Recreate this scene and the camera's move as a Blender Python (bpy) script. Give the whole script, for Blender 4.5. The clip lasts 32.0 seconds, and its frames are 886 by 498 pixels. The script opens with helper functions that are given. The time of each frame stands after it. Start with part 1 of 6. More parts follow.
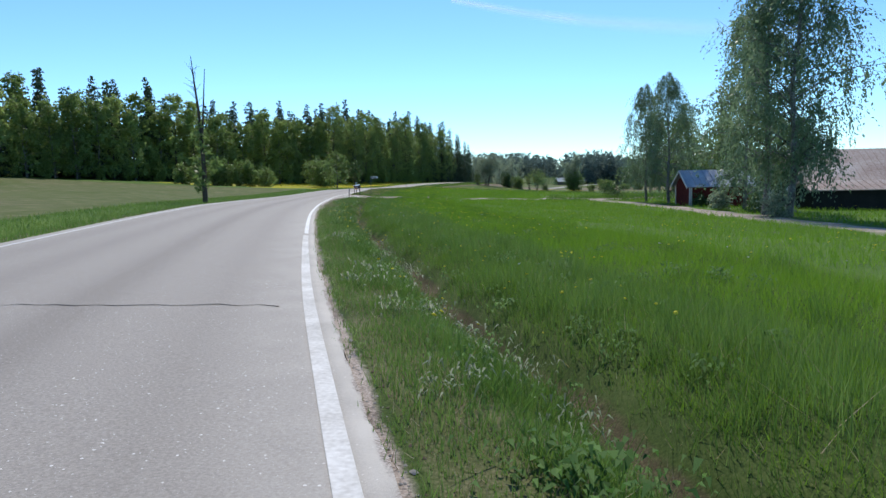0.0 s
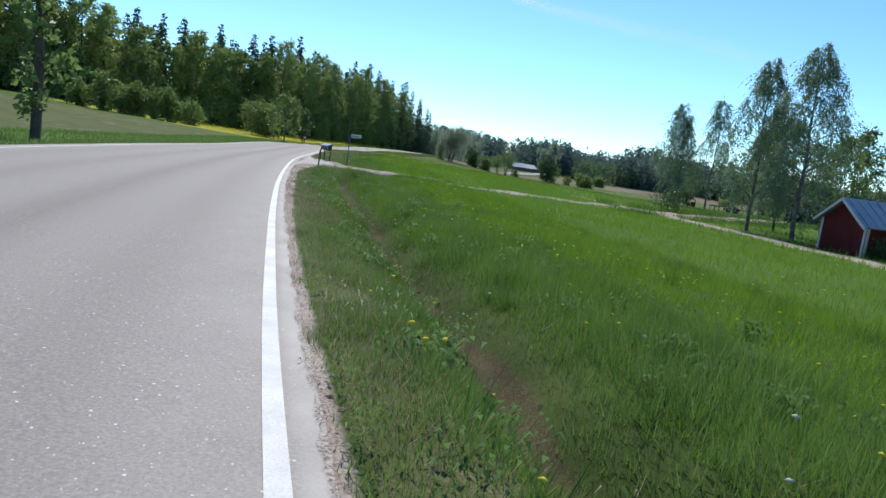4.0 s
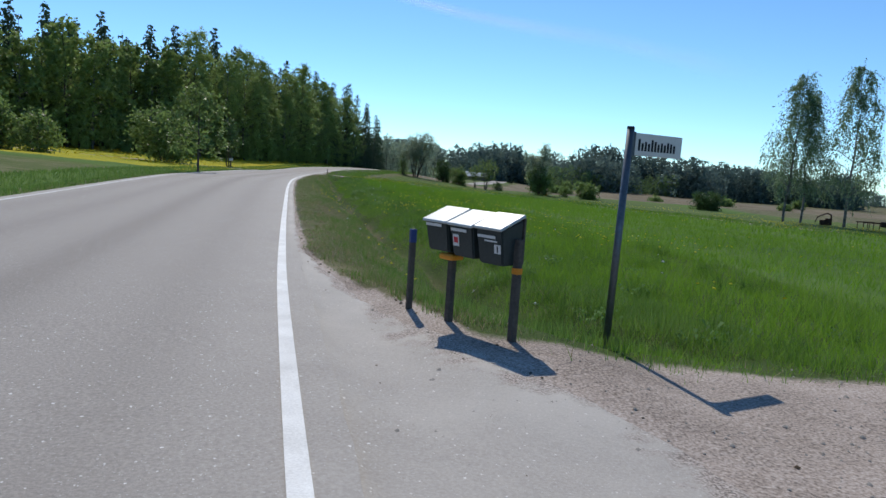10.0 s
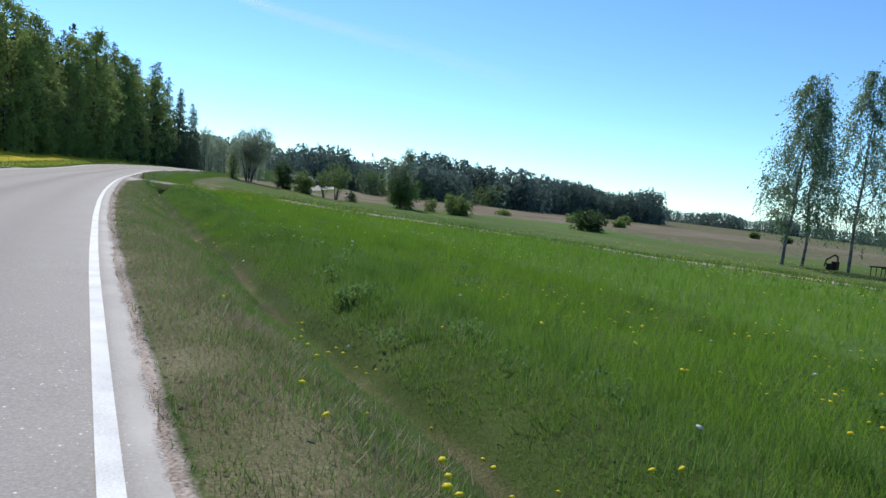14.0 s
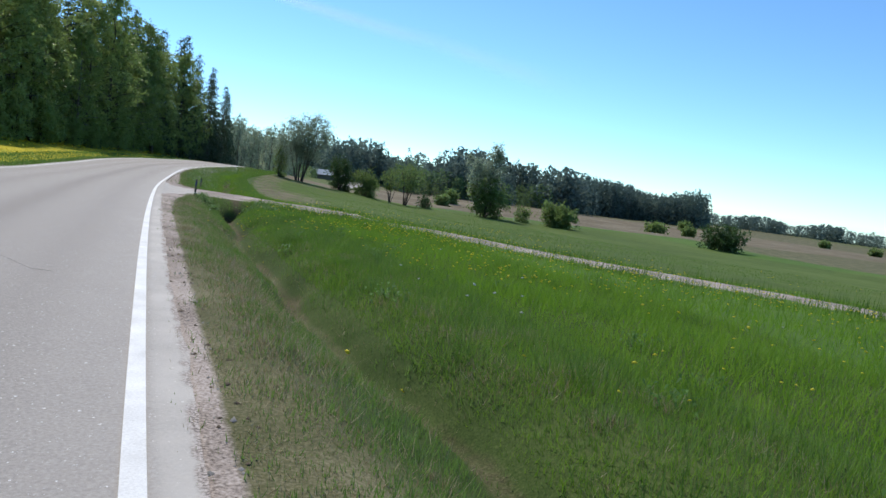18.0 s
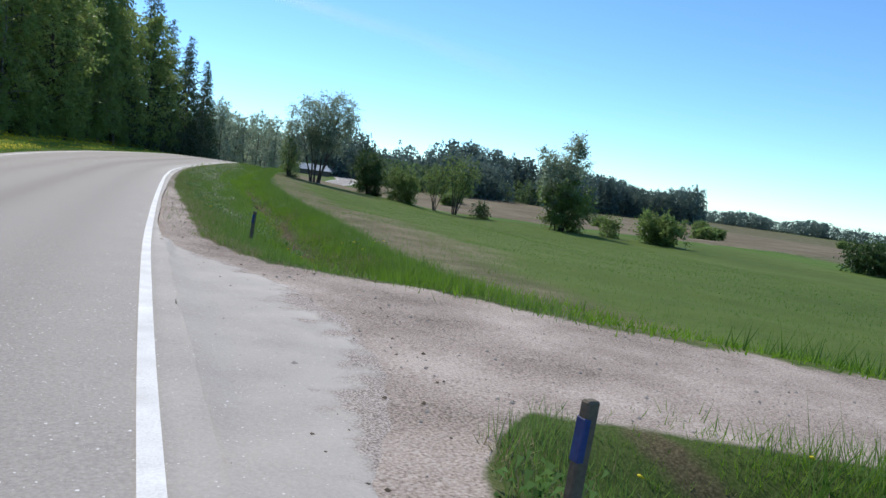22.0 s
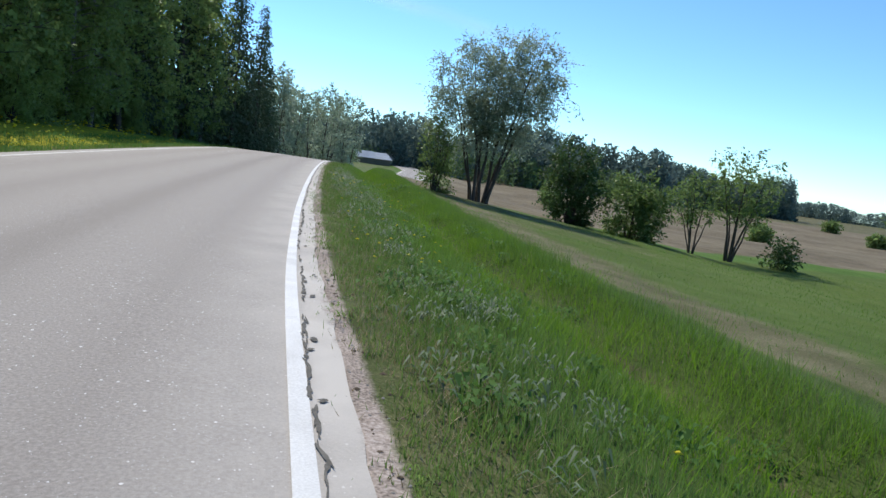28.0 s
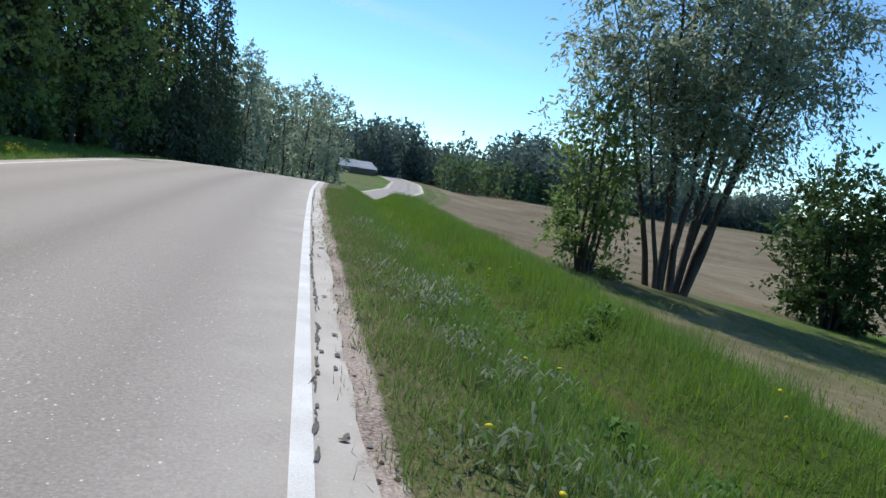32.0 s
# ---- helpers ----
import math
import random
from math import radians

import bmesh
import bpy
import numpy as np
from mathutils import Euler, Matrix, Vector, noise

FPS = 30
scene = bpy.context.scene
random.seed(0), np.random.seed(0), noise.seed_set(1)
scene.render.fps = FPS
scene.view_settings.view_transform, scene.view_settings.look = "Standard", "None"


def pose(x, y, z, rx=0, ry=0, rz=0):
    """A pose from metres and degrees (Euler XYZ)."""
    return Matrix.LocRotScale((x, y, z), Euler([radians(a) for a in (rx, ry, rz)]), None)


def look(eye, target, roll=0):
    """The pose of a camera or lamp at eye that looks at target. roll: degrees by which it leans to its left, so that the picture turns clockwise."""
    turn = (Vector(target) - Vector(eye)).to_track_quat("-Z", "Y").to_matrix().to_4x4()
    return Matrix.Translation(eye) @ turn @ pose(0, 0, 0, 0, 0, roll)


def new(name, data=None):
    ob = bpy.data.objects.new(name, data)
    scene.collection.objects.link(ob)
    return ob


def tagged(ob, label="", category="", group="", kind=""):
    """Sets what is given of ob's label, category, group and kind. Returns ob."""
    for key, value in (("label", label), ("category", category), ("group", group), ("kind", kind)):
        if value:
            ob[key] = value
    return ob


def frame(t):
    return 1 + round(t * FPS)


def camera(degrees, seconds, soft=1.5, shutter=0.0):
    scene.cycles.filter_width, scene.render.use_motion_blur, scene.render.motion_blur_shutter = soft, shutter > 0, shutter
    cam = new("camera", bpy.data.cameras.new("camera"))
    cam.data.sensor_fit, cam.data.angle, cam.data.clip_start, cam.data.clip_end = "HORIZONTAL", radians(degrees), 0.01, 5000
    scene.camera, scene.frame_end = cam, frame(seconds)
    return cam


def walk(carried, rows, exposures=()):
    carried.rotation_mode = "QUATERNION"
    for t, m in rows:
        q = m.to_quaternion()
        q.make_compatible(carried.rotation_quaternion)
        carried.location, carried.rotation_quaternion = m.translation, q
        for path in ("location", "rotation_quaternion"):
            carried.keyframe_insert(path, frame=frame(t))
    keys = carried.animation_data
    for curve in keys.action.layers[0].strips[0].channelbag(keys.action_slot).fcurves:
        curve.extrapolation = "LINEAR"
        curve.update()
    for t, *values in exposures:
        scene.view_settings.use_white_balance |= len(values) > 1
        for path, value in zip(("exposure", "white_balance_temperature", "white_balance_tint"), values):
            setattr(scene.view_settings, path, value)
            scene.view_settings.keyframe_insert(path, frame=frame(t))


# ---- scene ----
cam = camera(64.9, 32.0, soft=1.5, shutter=0.0)

# seconds, eye x y z, yaw to the left, pitch up, lean to the left
RIDE = [
    (0, 4.30, -11.65, 1.25, 10.63, -6.40, -1.06),
    (0.5, 3.07, -9.05, 1.22, 9.84, -5.99, 1.85),
    (1, 2.02, -6.45, 1.19, 7.07, -5.49, 3.39),
    (1.5, 0.86, -3.84, 1.16, 4.27, -5.55, 5.04),
    (2, -0.25, -1.21, 1.13, 2.43, -6.90, 5.30),
    (2.5, -1.34, 1.43, 1.09, 1.74, -7.46, 5.10),
    (3, -2.33, 4.10, 1.06, 2.18, -7.81, 4.79),
    (3.5, -3.20, 6.80, 1.03, 3.26, -8.12, 6.52),
    (4, -4.24, 9.52, 1.00, 4.58, -8.52, 7.46),
    (4.5, -5.39, 12.27, 0.96, 11.35, -6.25, 5.71),
    (6.5, -9.28, 23.45, 0.82, 2.83, -7.36, 7.00),
    (7, -10.13, 26.23, 0.78, 0.73, -8.53, 5.88),
    (7.5, -10.94, 28.99, 0.74, -1.17, -8.94, 5.71),
    (8, -11.72, 31.71, 0.70, -1.81, -8.79, 6.43),
    (8.5, -12.47, 34.38, 0.66, -1.84, -8.65, 7.76),
    (9, -13.28, 37.03, 0.62, -1.32, -8.40, 7.72),
    (9.5, -13.98, 39.66, 0.59, -0.37, -8.48, 4.76),
    (10, -14.73, 42.28, 0.55, -0.91, -7.21, 3.79),
    (10.5, -15.46, 44.92, 0.52, -5.27, -5.87, 2.16),
    (11, -16.13, 47.58, 0.49, -10.02, -4.97, 1.23),
    (11.5, -16.78, 50.29, 0.46, -13.61, -4.69, 1.86),
    (12, -17.35, 53.06, 0.44, -16.13, -4.51, 3.00),
    (12.5, -17.95, 55.90, 0.43, -18.27, -4.23, 4.65),
    (13, -18.61, 58.79, 0.42, -18.45, -4.13, 5.14),
    (13.5, -19.15, 61.73, 0.41, -17.24, -5.32, 5.27),
    (14, -19.67, 64.69, 0.40, -16.46, -5.56, 6.08),
    (14.5, -20.22, 67.67, 0.38, -16.30, -5.20, 6.64),
    (15, -20.79, 70.64, 0.37, -14.37, -5.44, 7.15),
    (15.5, -21.35, 73.60, 0.35, -14.22, -5.50, 7.65),
    (17.5, -23.38, 85.10, 0.19, -14.83, -5.88, 7.00),
    (18, -23.81, 87.93, 0.13, -15.41, -6.05, 7.10),
    (18.5, -24.23, 90.77, 0.07, -16.04, -6.11, 6.63),
    (19, -24.58, 93.64, 0.01, -17.53, -6.08, 6.92),
    (19.5, -25.03, 96.53, -0.06, -18.52, -5.77, 7.38),
    (20, -25.52, 99.48, -0.13, -19.15, -5.60, 7.66),
    (20.5, -25.94, 102.48, -0.19, -19.40, -5.53, 7.82),
    (21, -26.43, 105.53, -0.26, -18.25, -5.62, 7.87),
    (21.5, -26.81, 108.60, -0.32, -17.20, -6.20, 6.91),
    (22, -27.11, 111.69, -0.38, -18.12, -6.30, 7.31),
    (22.5, -27.45, 114.76, -0.43, -20.01, -6.41, 8.27),
    (23, -27.77, 117.80, -0.48, -19.03, -6.42, 9.77),
    (23.5, -28.08, 120.79, -0.52, -17.55, -5.64, 9.33),
    (24, -28.37, 123.71, -0.56, -15.99, -5.79, 8.32),
    (24.5, -28.62, 126.56, -0.58, -15.45, -6.16, 8.75),
    (25, -28.82, 129.33, -0.60, -15.07, -6.35, 8.14),
    (25.5, -28.98, 132.03, -0.61, -14.78, -7.14, 9.35),
    (27.5, -29.49, 142.40, -0.62, -15.62, -7.84, 7.09),
    (28, -29.52, 144.93, -0.63, -15.35, -7.93, 7.52),
    (28.5, -29.51, 147.46, -0.64, -15.32, -7.41, 7.54),
    (29, -29.45, 149.99, -0.65, -14.55, -6.88, 8.05),
    (29.5, -29.38, 152.51, -0.67, -12.62, -7.12, 7.49),
    (30, -29.19, 155.03, -0.68, -12.33, -7.43, 6.23),
    (30.5, -28.94, 157.56, -0.70, -14.13, -7.17, 7.20),
    (31, -28.75, 160.08, -0.73, -14.87, -6.99, 7.71),
    (31.5, -28.54, 162.60, -0.75, -15.58, -6.80, 7.88),
    (32, -28.34, 165.12, -0.77, -17.26, -7.04, 8.22),
]


def ride_pose(x, y, z, yaw, pitch, lean):
    a, p = radians(yaw), radians(pitch)
    ahead = Vector((-math.sin(a) * math.cos(p), math.cos(a) * math.cos(p), math.sin(p)))
    eye = Vector((x, y, z))
    return look(eye, eye + 10 * ahead, lean)


walk(cam, [(row[0], ride_pose(*row[1:])) for row in RIDE], exposures=[(0.0, 0.08), (4.5, 0.14), (6.5, 0.02), (7.4, 0.02), (8.2, 0.14), (9.1, 0.12), (9.9, -0.2), (10.3, -0.2), (11.3, 0.0), (15.0, 0.08), (20.0, 0.06), (22.0, 0.08), (22.8, -0.12), (23.3, -0.1), (24.0, 0.06), (25.0, 0.08), (28.0, 0.16), (32.0, 0.16)])

# ---- light: clear late-morning sky, sun ahead and a little to the left ----
SUN_TO = Vector((-0.13, 0.67, 0.735)).normalized()
world = bpy.data.worlds.new("sky")
scene.world = world
world.use_nodes = True
wn, wl = world.node_tree.nodes, world.node_tree.links
sky = wn.new("ShaderNodeTexSky")
sky.sky_type = "NISHITA"
sky.sun_disc = False
sky.sun_elevation = math.asin(SUN_TO.z)
sky.sun_rotation = math.atan2(SUN_TO.x, SUN_TO.y)
sky.altitude, sky.air_density, sky.dust_density, sky.ozone_density = 80, 0.75, 0.0, 5.0
tint = wn.new("ShaderNodeMix")
tint.data_type, tint.blend_type = "RGBA", "MULTIPLY"
tint.inputs[0].default_value = 1.0
tint.inputs[7].default_value = (0.77, 0.985, 1.05, 1)
wl.new(sky.outputs[0], tint.inputs[6])
wl.new(tint.outputs[2], wn["Background"].inputs[0])
wn["Background"].inputs[1].default_value = 0.165
sun = new("sun", bpy.data.lights.new("sun", "SUN"))
sun.data.energy, sun.data.angle, sun.data.color = 4.0, radians(0.53), (1.0, 0.945, 0.85)
sun.matrix_world = look((0, 0, 60), Vector((0, 0, 60)) - SUN_TO)

# ---- materials ----


def material(name, colours, scale=4.0, rough=0.8, bump=0.0, fine=60.0, metal=0.0, through_light=0.0, island=0.0, per_object=0.0, spec=0.3, coords="Object", upright=0.0):
    """A surface with colour broken up at two scales. colours: dark to light, each (r, g, b)."""
    m = bpy.data.materials.new(name)
    m.use_nodes = True
    n, l = m.node_tree.nodes, m.node_tree.links
    b = n["Principled BSDF"]
    b.inputs["Roughness"].default_value = rough
    b.inputs["Metallic"].default_value = metal
    b.inputs["Specular IOR Level"].default_value = spec
    tc = n.new("ShaderNodeTexCoord")
    big, small = n.new("ShaderNodeTexNoise"), n.new("ShaderNodeTexNoise")
    big.inputs["Scale"].default_value, small.inputs["Scale"].default_value = scale, fine
    big.inputs["Detail"].default_value, small.inputs["Detail"].default_value = 4, 3
    add = n.new("ShaderNodeMath")
    add.operation = "MULTIPLY_ADD"
    add.inputs[1].default_value = 0.45
    half = n.new("ShaderNodeMath")
    half.operation = "MULTIPLY"
    half.inputs[1].default_value = 0.55
    l.new(tc.outputs[coords], big.inputs[0])
    l.new(tc.outputs[coords], small.inputs[0])
    l.new(big.outputs[0], half.inputs[0])
    l.new(small.outputs[0], add.inputs[0])
    l.new(half.outputs[0], add.inputs[2])
    value = add.outputs[0]
    for amount, socket in ((island, n.new("ShaderNodeNewGeometry").outputs["Random Per Island"] if island else None),
                           (per_object, n.new("ShaderNodeObjectInfo").outputs["Random"] if per_object else None)):
        if amount:
            mixed = n.new("ShaderNodeMix")
            mixed.inputs[0].default_value = amount
            l.new(value, mixed.inputs[2])
            l.new(socket, mixed.inputs[3])
            value = mixed.outputs[0]
    ramp = n.new("ShaderNodeValToRGB")
    el = ramp.color_ramp.elements
    lo, hi = (0.0, 1.0) if (island or per_object) else (0.3, 0.7)
    while len(el) < len(colours):
        el.new(0.5)
    for k, c in enumerate(colours):
        el[k].position, el[k].color = lo + (hi - lo) * k / max(1, len(colours) - 1), (*c, 1)
    l.new(value, ramp.inputs[0])
    l.new(ramp.outputs[0], b.inputs["Base Color"])
    if bump:
        bp = n.new("ShaderNodeBump")
        bp.inputs["Strength"].default_value, bp.inputs["Distance"].default_value = 0.8, bump
        l.new(add.outputs[0], bp.inputs["Height"])
        l.new(bp.outputs[0], b.inputs["Normal"])
    if upright:
        # thin blades shade like the sward they stand in
        geo, lean, unit = n.new("ShaderNodeNewGeometry"), n.new("ShaderNodeMix"), n.new("ShaderNodeVectorMath")
        lean.data_type, unit.operation = "VECTOR", "NORMALIZE"
        lean.inputs[0].default_value, lean.inputs[5].default_value = upright, (0, 0, 1)
        l.new(geo.outputs["Normal"], lean.inputs[4])
        l.new(lean.outputs[1], unit.inputs[0])
        l.new(unit.outputs[0], b.inputs["Normal"])
    if through_light:
        tr, mix = n.new("ShaderNodeBsdfTranslucent"), n.new("ShaderNodeMixShader")
        l.new(ramp.outputs[0], tr.inputs[0])
        mix.inputs[0].default_value = through_light
        l.new(b.outputs[0], mix.inputs[1])
        l.new(tr.outputs[0], mix.inputs[2])
        l.new(mix.outputs[0], n["Material Output"].inputs[0])
    return m


M_LINE = material("road_paint", [(0.5, 0.49, 0.47), (0.8, 0.8, 0.78)], 3.0, 0.6, 0.001, 90)
M_WORN = material("worn_paint", [(0.40, 0.38, 0.35), (0.58, 0.56, 0.53), (0.76, 0.745, 0.72)], 2.0, 0.8, 0.002, 30)
M_GRASS = material("grass_blades", [(0.07, 0.15, 0.026), (0.135, 0.235, 0.046), (0.23, 0.335, 0.095)], 0.35, 0.6, 0, 5, through_light=0.5, island=0.55, spec=0.15, upright=0.35)
M_LUSH = material("lush_blades", [(0.085, 0.195, 0.013), (0.16, 0.3, 0.024), (0.24, 0.395, 0.045)], 0.16, 0.6, 0, 2, through_light=0.5, island=0.45, spec=0.12, upright=0.4)
M_TUSSOCK = material("tussock_blades", [(0.05, 0.12, 0.018), (0.10, 0.19, 0.032), (0.17, 0.28, 0.06)], 0.5, 0.6, 0, 6, through_light=0.45, island=0.5, spec=0.15, upright=0.2)
M_DRY = material("dry_blades", [(0.15, 0.12, 0.055), (0.31, 0.258, 0.135), (0.5, 0.43, 0.27)], 0.5, 0.6, 0, 6, through_light=0.35, island=0.65, upright=0.35)
M_WEED = material("broad_leaves", [(0.05, 0.12, 0.025), (0.09, 0.195, 0.045), (0.15, 0.275, 0.075)], 0.6, 0.7, 0, 8, through_light=0.45, island=0.6, spec=0.15)
M_SILVER = material("silvery_leaves", [(0.055, 0.11, 0.045), (0.11, 0.165, 0.085), (0.21, 0.26, 0.16)], 0.6, 0.6, 0, 8, through_light=0.3, island=0.6, spec=0.25)
M_YELLOW = material("dandelion_yellow", [(0.7, 0.56, 0.01), (0.85, 0.74, 0.05)], 3, 0.7, 0, 30, island=0.5, through_light=0.2)
M_SEED = material("seed_heads", [(0.6, 0.6, 0.55), (0.75, 0.75, 0.7)], 3, 0.9, 0, 30, through_light=0.3)
M_BARK = material("grey_bark", [(0.05, 0.04, 0.03), (0.11, 0.09, 0.075)], 3, 0.9, 0.02, 20)
M_BIRCH = material("birch_bark", [(0.04, 0.035, 0.03), (0.17, 0.16, 0.148), (0.42, 0.405, 0.385)], 2.2, 0.8, 0.01, 14)
M_LEAF_BIRCH = material("birch_leaves", [(0.12, 0.195, 0.10), (0.185, 0.275, 0.15), (0.27, 0.365, 0.235)], 0.5, 0.45, 0, 5, through_light=0.55, island=0.6, spec=0.5)
M_LEAF_WILLOW = material("willow_leaves", [(0.18, 0.245, 0.155), (0.29, 0.365, 0.25), (0.42, 0.49, 0.385)], 0.6, 0.5, 0, 5, through_light=0.62, island=0.6, spec=0.4)
M_LEAF_BUSH = material("bush_leaves", [(0.11, 0.18, 0.05), (0.17, 0.255, 0.075), (0.25, 0.335, 0.125)], 0.6, 0.45, 0, 5, through_light=0.58, island=0.55)
M_LEAF_DARK = material("dark_leaves", [(0.045, 0.09, 0.03), (0.075, 0.135, 0.042), (0.11, 0.18, 0.065)], 0.6, 0.5, 0, 5, through_light=0.4, island=0.55)
M_LEAF_FOREST = material("forest_leaves", [(0.14, 0.21, 0.065), (0.24, 0.33, 0.095), (0.38, 0.47, 0.15)], 0.25, 0.5, 0, 2, through_light=0.5, island=0.25, per_object=0.6)
M_NEEDLE = material("spruce_needles", [(0.042, 0.07, 0.037), (0.07, 0.108, 0.055), (0.112, 0.156, 0.078)], 0.5, 0.6, 0, 3, island=0.4, per_object=0.3, through_light=0.24)
# far foliage: paler and bluer, the haze of distance put into the colour
M_FAR_HAZE = material("hazy_far_foliage", [(0.10, 0.145, 0.138), (0.14, 0.195, 0.17), (0.185, 0.245, 0.2)], 0.03, 0.9, 0, 0.3, island=0.7, spec=0.1, through_light=0.5)
M_FAR_LEAF_HAZE = material("hazy_far_leafy_foliage", [(0.10, 0.17, 0.075), (0.145, 0.225, 0.10), (0.19, 0.27, 0.12)], 0.03, 0.9, 0, 0.3, island=0.7, spec=0.1, through_light=0.5)
M_FAR_SPRUCE_HAZE = material("hazy_far_spruce_foliage", [(0.08, 0.125, 0.115), (0.115, 0.17, 0.145), (0.16, 0.22, 0.18)], 0.03, 0.9, 0, 0.3, island=0.7, spec=0.1, through_light=0.5)
M_RED = material("red_ochre_boards", [(0.10, 0.015, 0.013), (0.17, 0.028, 0.022)], 1.5, 0.85, 0.004, 30)
M_WHITE = material("white_boards", [(0.55, 0.54, 0.51), (0.74, 0.73, 0.70)], 2, 0.7, 0.002, 30)
M_TIN = material("zinc_sheet", [(0.30, 0.31, 0.33), (0.52, 0.54, 0.56)], 0.7, 0.42, 0.002, 12, metal=0.6)
M_PALE_ROOF = material("pale_roof_sheet", [(0.42, 0.43, 0.44), (0.58, 0.59, 0.6)], 0.7, 0.6, 0.002, 12)
M_RUST = material("rusty_sheet", [(0.24, 0.16, 0.13), (0.42, 0.33, 0.29), (0.55, 0.5, 0.47)], 0.5, 0.7, 0.004, 8)
M_DARK = material("dark_opening", [(0.012, 0.011, 0.01), (0.03, 0.028, 0.025)], 2, 0.9, 0, 20)
M_IRON = material("rusted_iron", [(0.025, 0.017, 0.013), (0.08, 0.042, 0.028)], 4, 0.75, 0.004, 40, metal=0.3)
M_BOX = material("dark_green_plastic", [(0.022, 0.032, 0.032), (0.045, 0.058, 0.058)], 5, 0.45, 0.001, 60)
M_LID = material("pale_lid", [(0.42, 0.46, 0.46), (0.6, 0.63, 0.62)], 5, 0.3, 0.001, 60, spec=0.6)
M_POST = material("weathered_post", [(0.05, 0.045, 0.04), (0.12, 0.105, 0.09)], 8, 0.85, 0.004, 50)
M_STAKE = material("brown_stake", [(0.085, 0.07, 0.05), (0.19, 0.16, 0.12)], 8, 0.85, 0.004, 50)
M_BLUE = material("blue_paint", [(0.02, 0.04, 0.15), (0.04, 0.075, 0.25)], 8, 0.55, 0.001, 50)
M_STEEL = material("grey_steel", [(0.09, 0.105, 0.12), (0.16, 0.18, 0.2)], 6, 0.45, 0.001, 40, metal=0.7)
M_SIGN = material("sign_white", [(0.62, 0.62, 0.6), (0.72, 0.72, 0.7)], 6, 0.5, 0, 40)
M_BLACK = material("black_print", [(0.015, 0.015, 0.016), (0.03, 0.03, 0.032)], 6, 0.6, 0, 40)
M_ORANGE = material("orange_plastic", [(0.6, 0.22, 0.02), (0.75, 0.3, 0.03)], 6, 0.5, 0, 40)
M_PINK = material("red_sticker", [(0.5, 0.03, 0.04), (0.62, 0.06, 0.07)], 6, 0.5, 0, 40)
M_STONE = material("field_stone", [(0.16, 0.15, 0.14), (0.36, 0.34, 0.31)], 2, 0.9, 0.01, 25, per_object=0.2)
M_SOIL = material("ditch_soil", [(0.05, 0.038, 0.026), (0.12, 0.09, 0.062)], 2, 0.95, 0.02, 25)
M_RUBBLE = material("crumbled_edge", [(0.075, 0.07, 0.06), (0.19, 0.178, 0.155)], 9, 0.95, 0.01, 60)
M_CRACK = material("crack_tar", [(0.012, 0.012, 0.012), (0.03, 0.029, 0.028)], 6, 0.9, 0, 60)


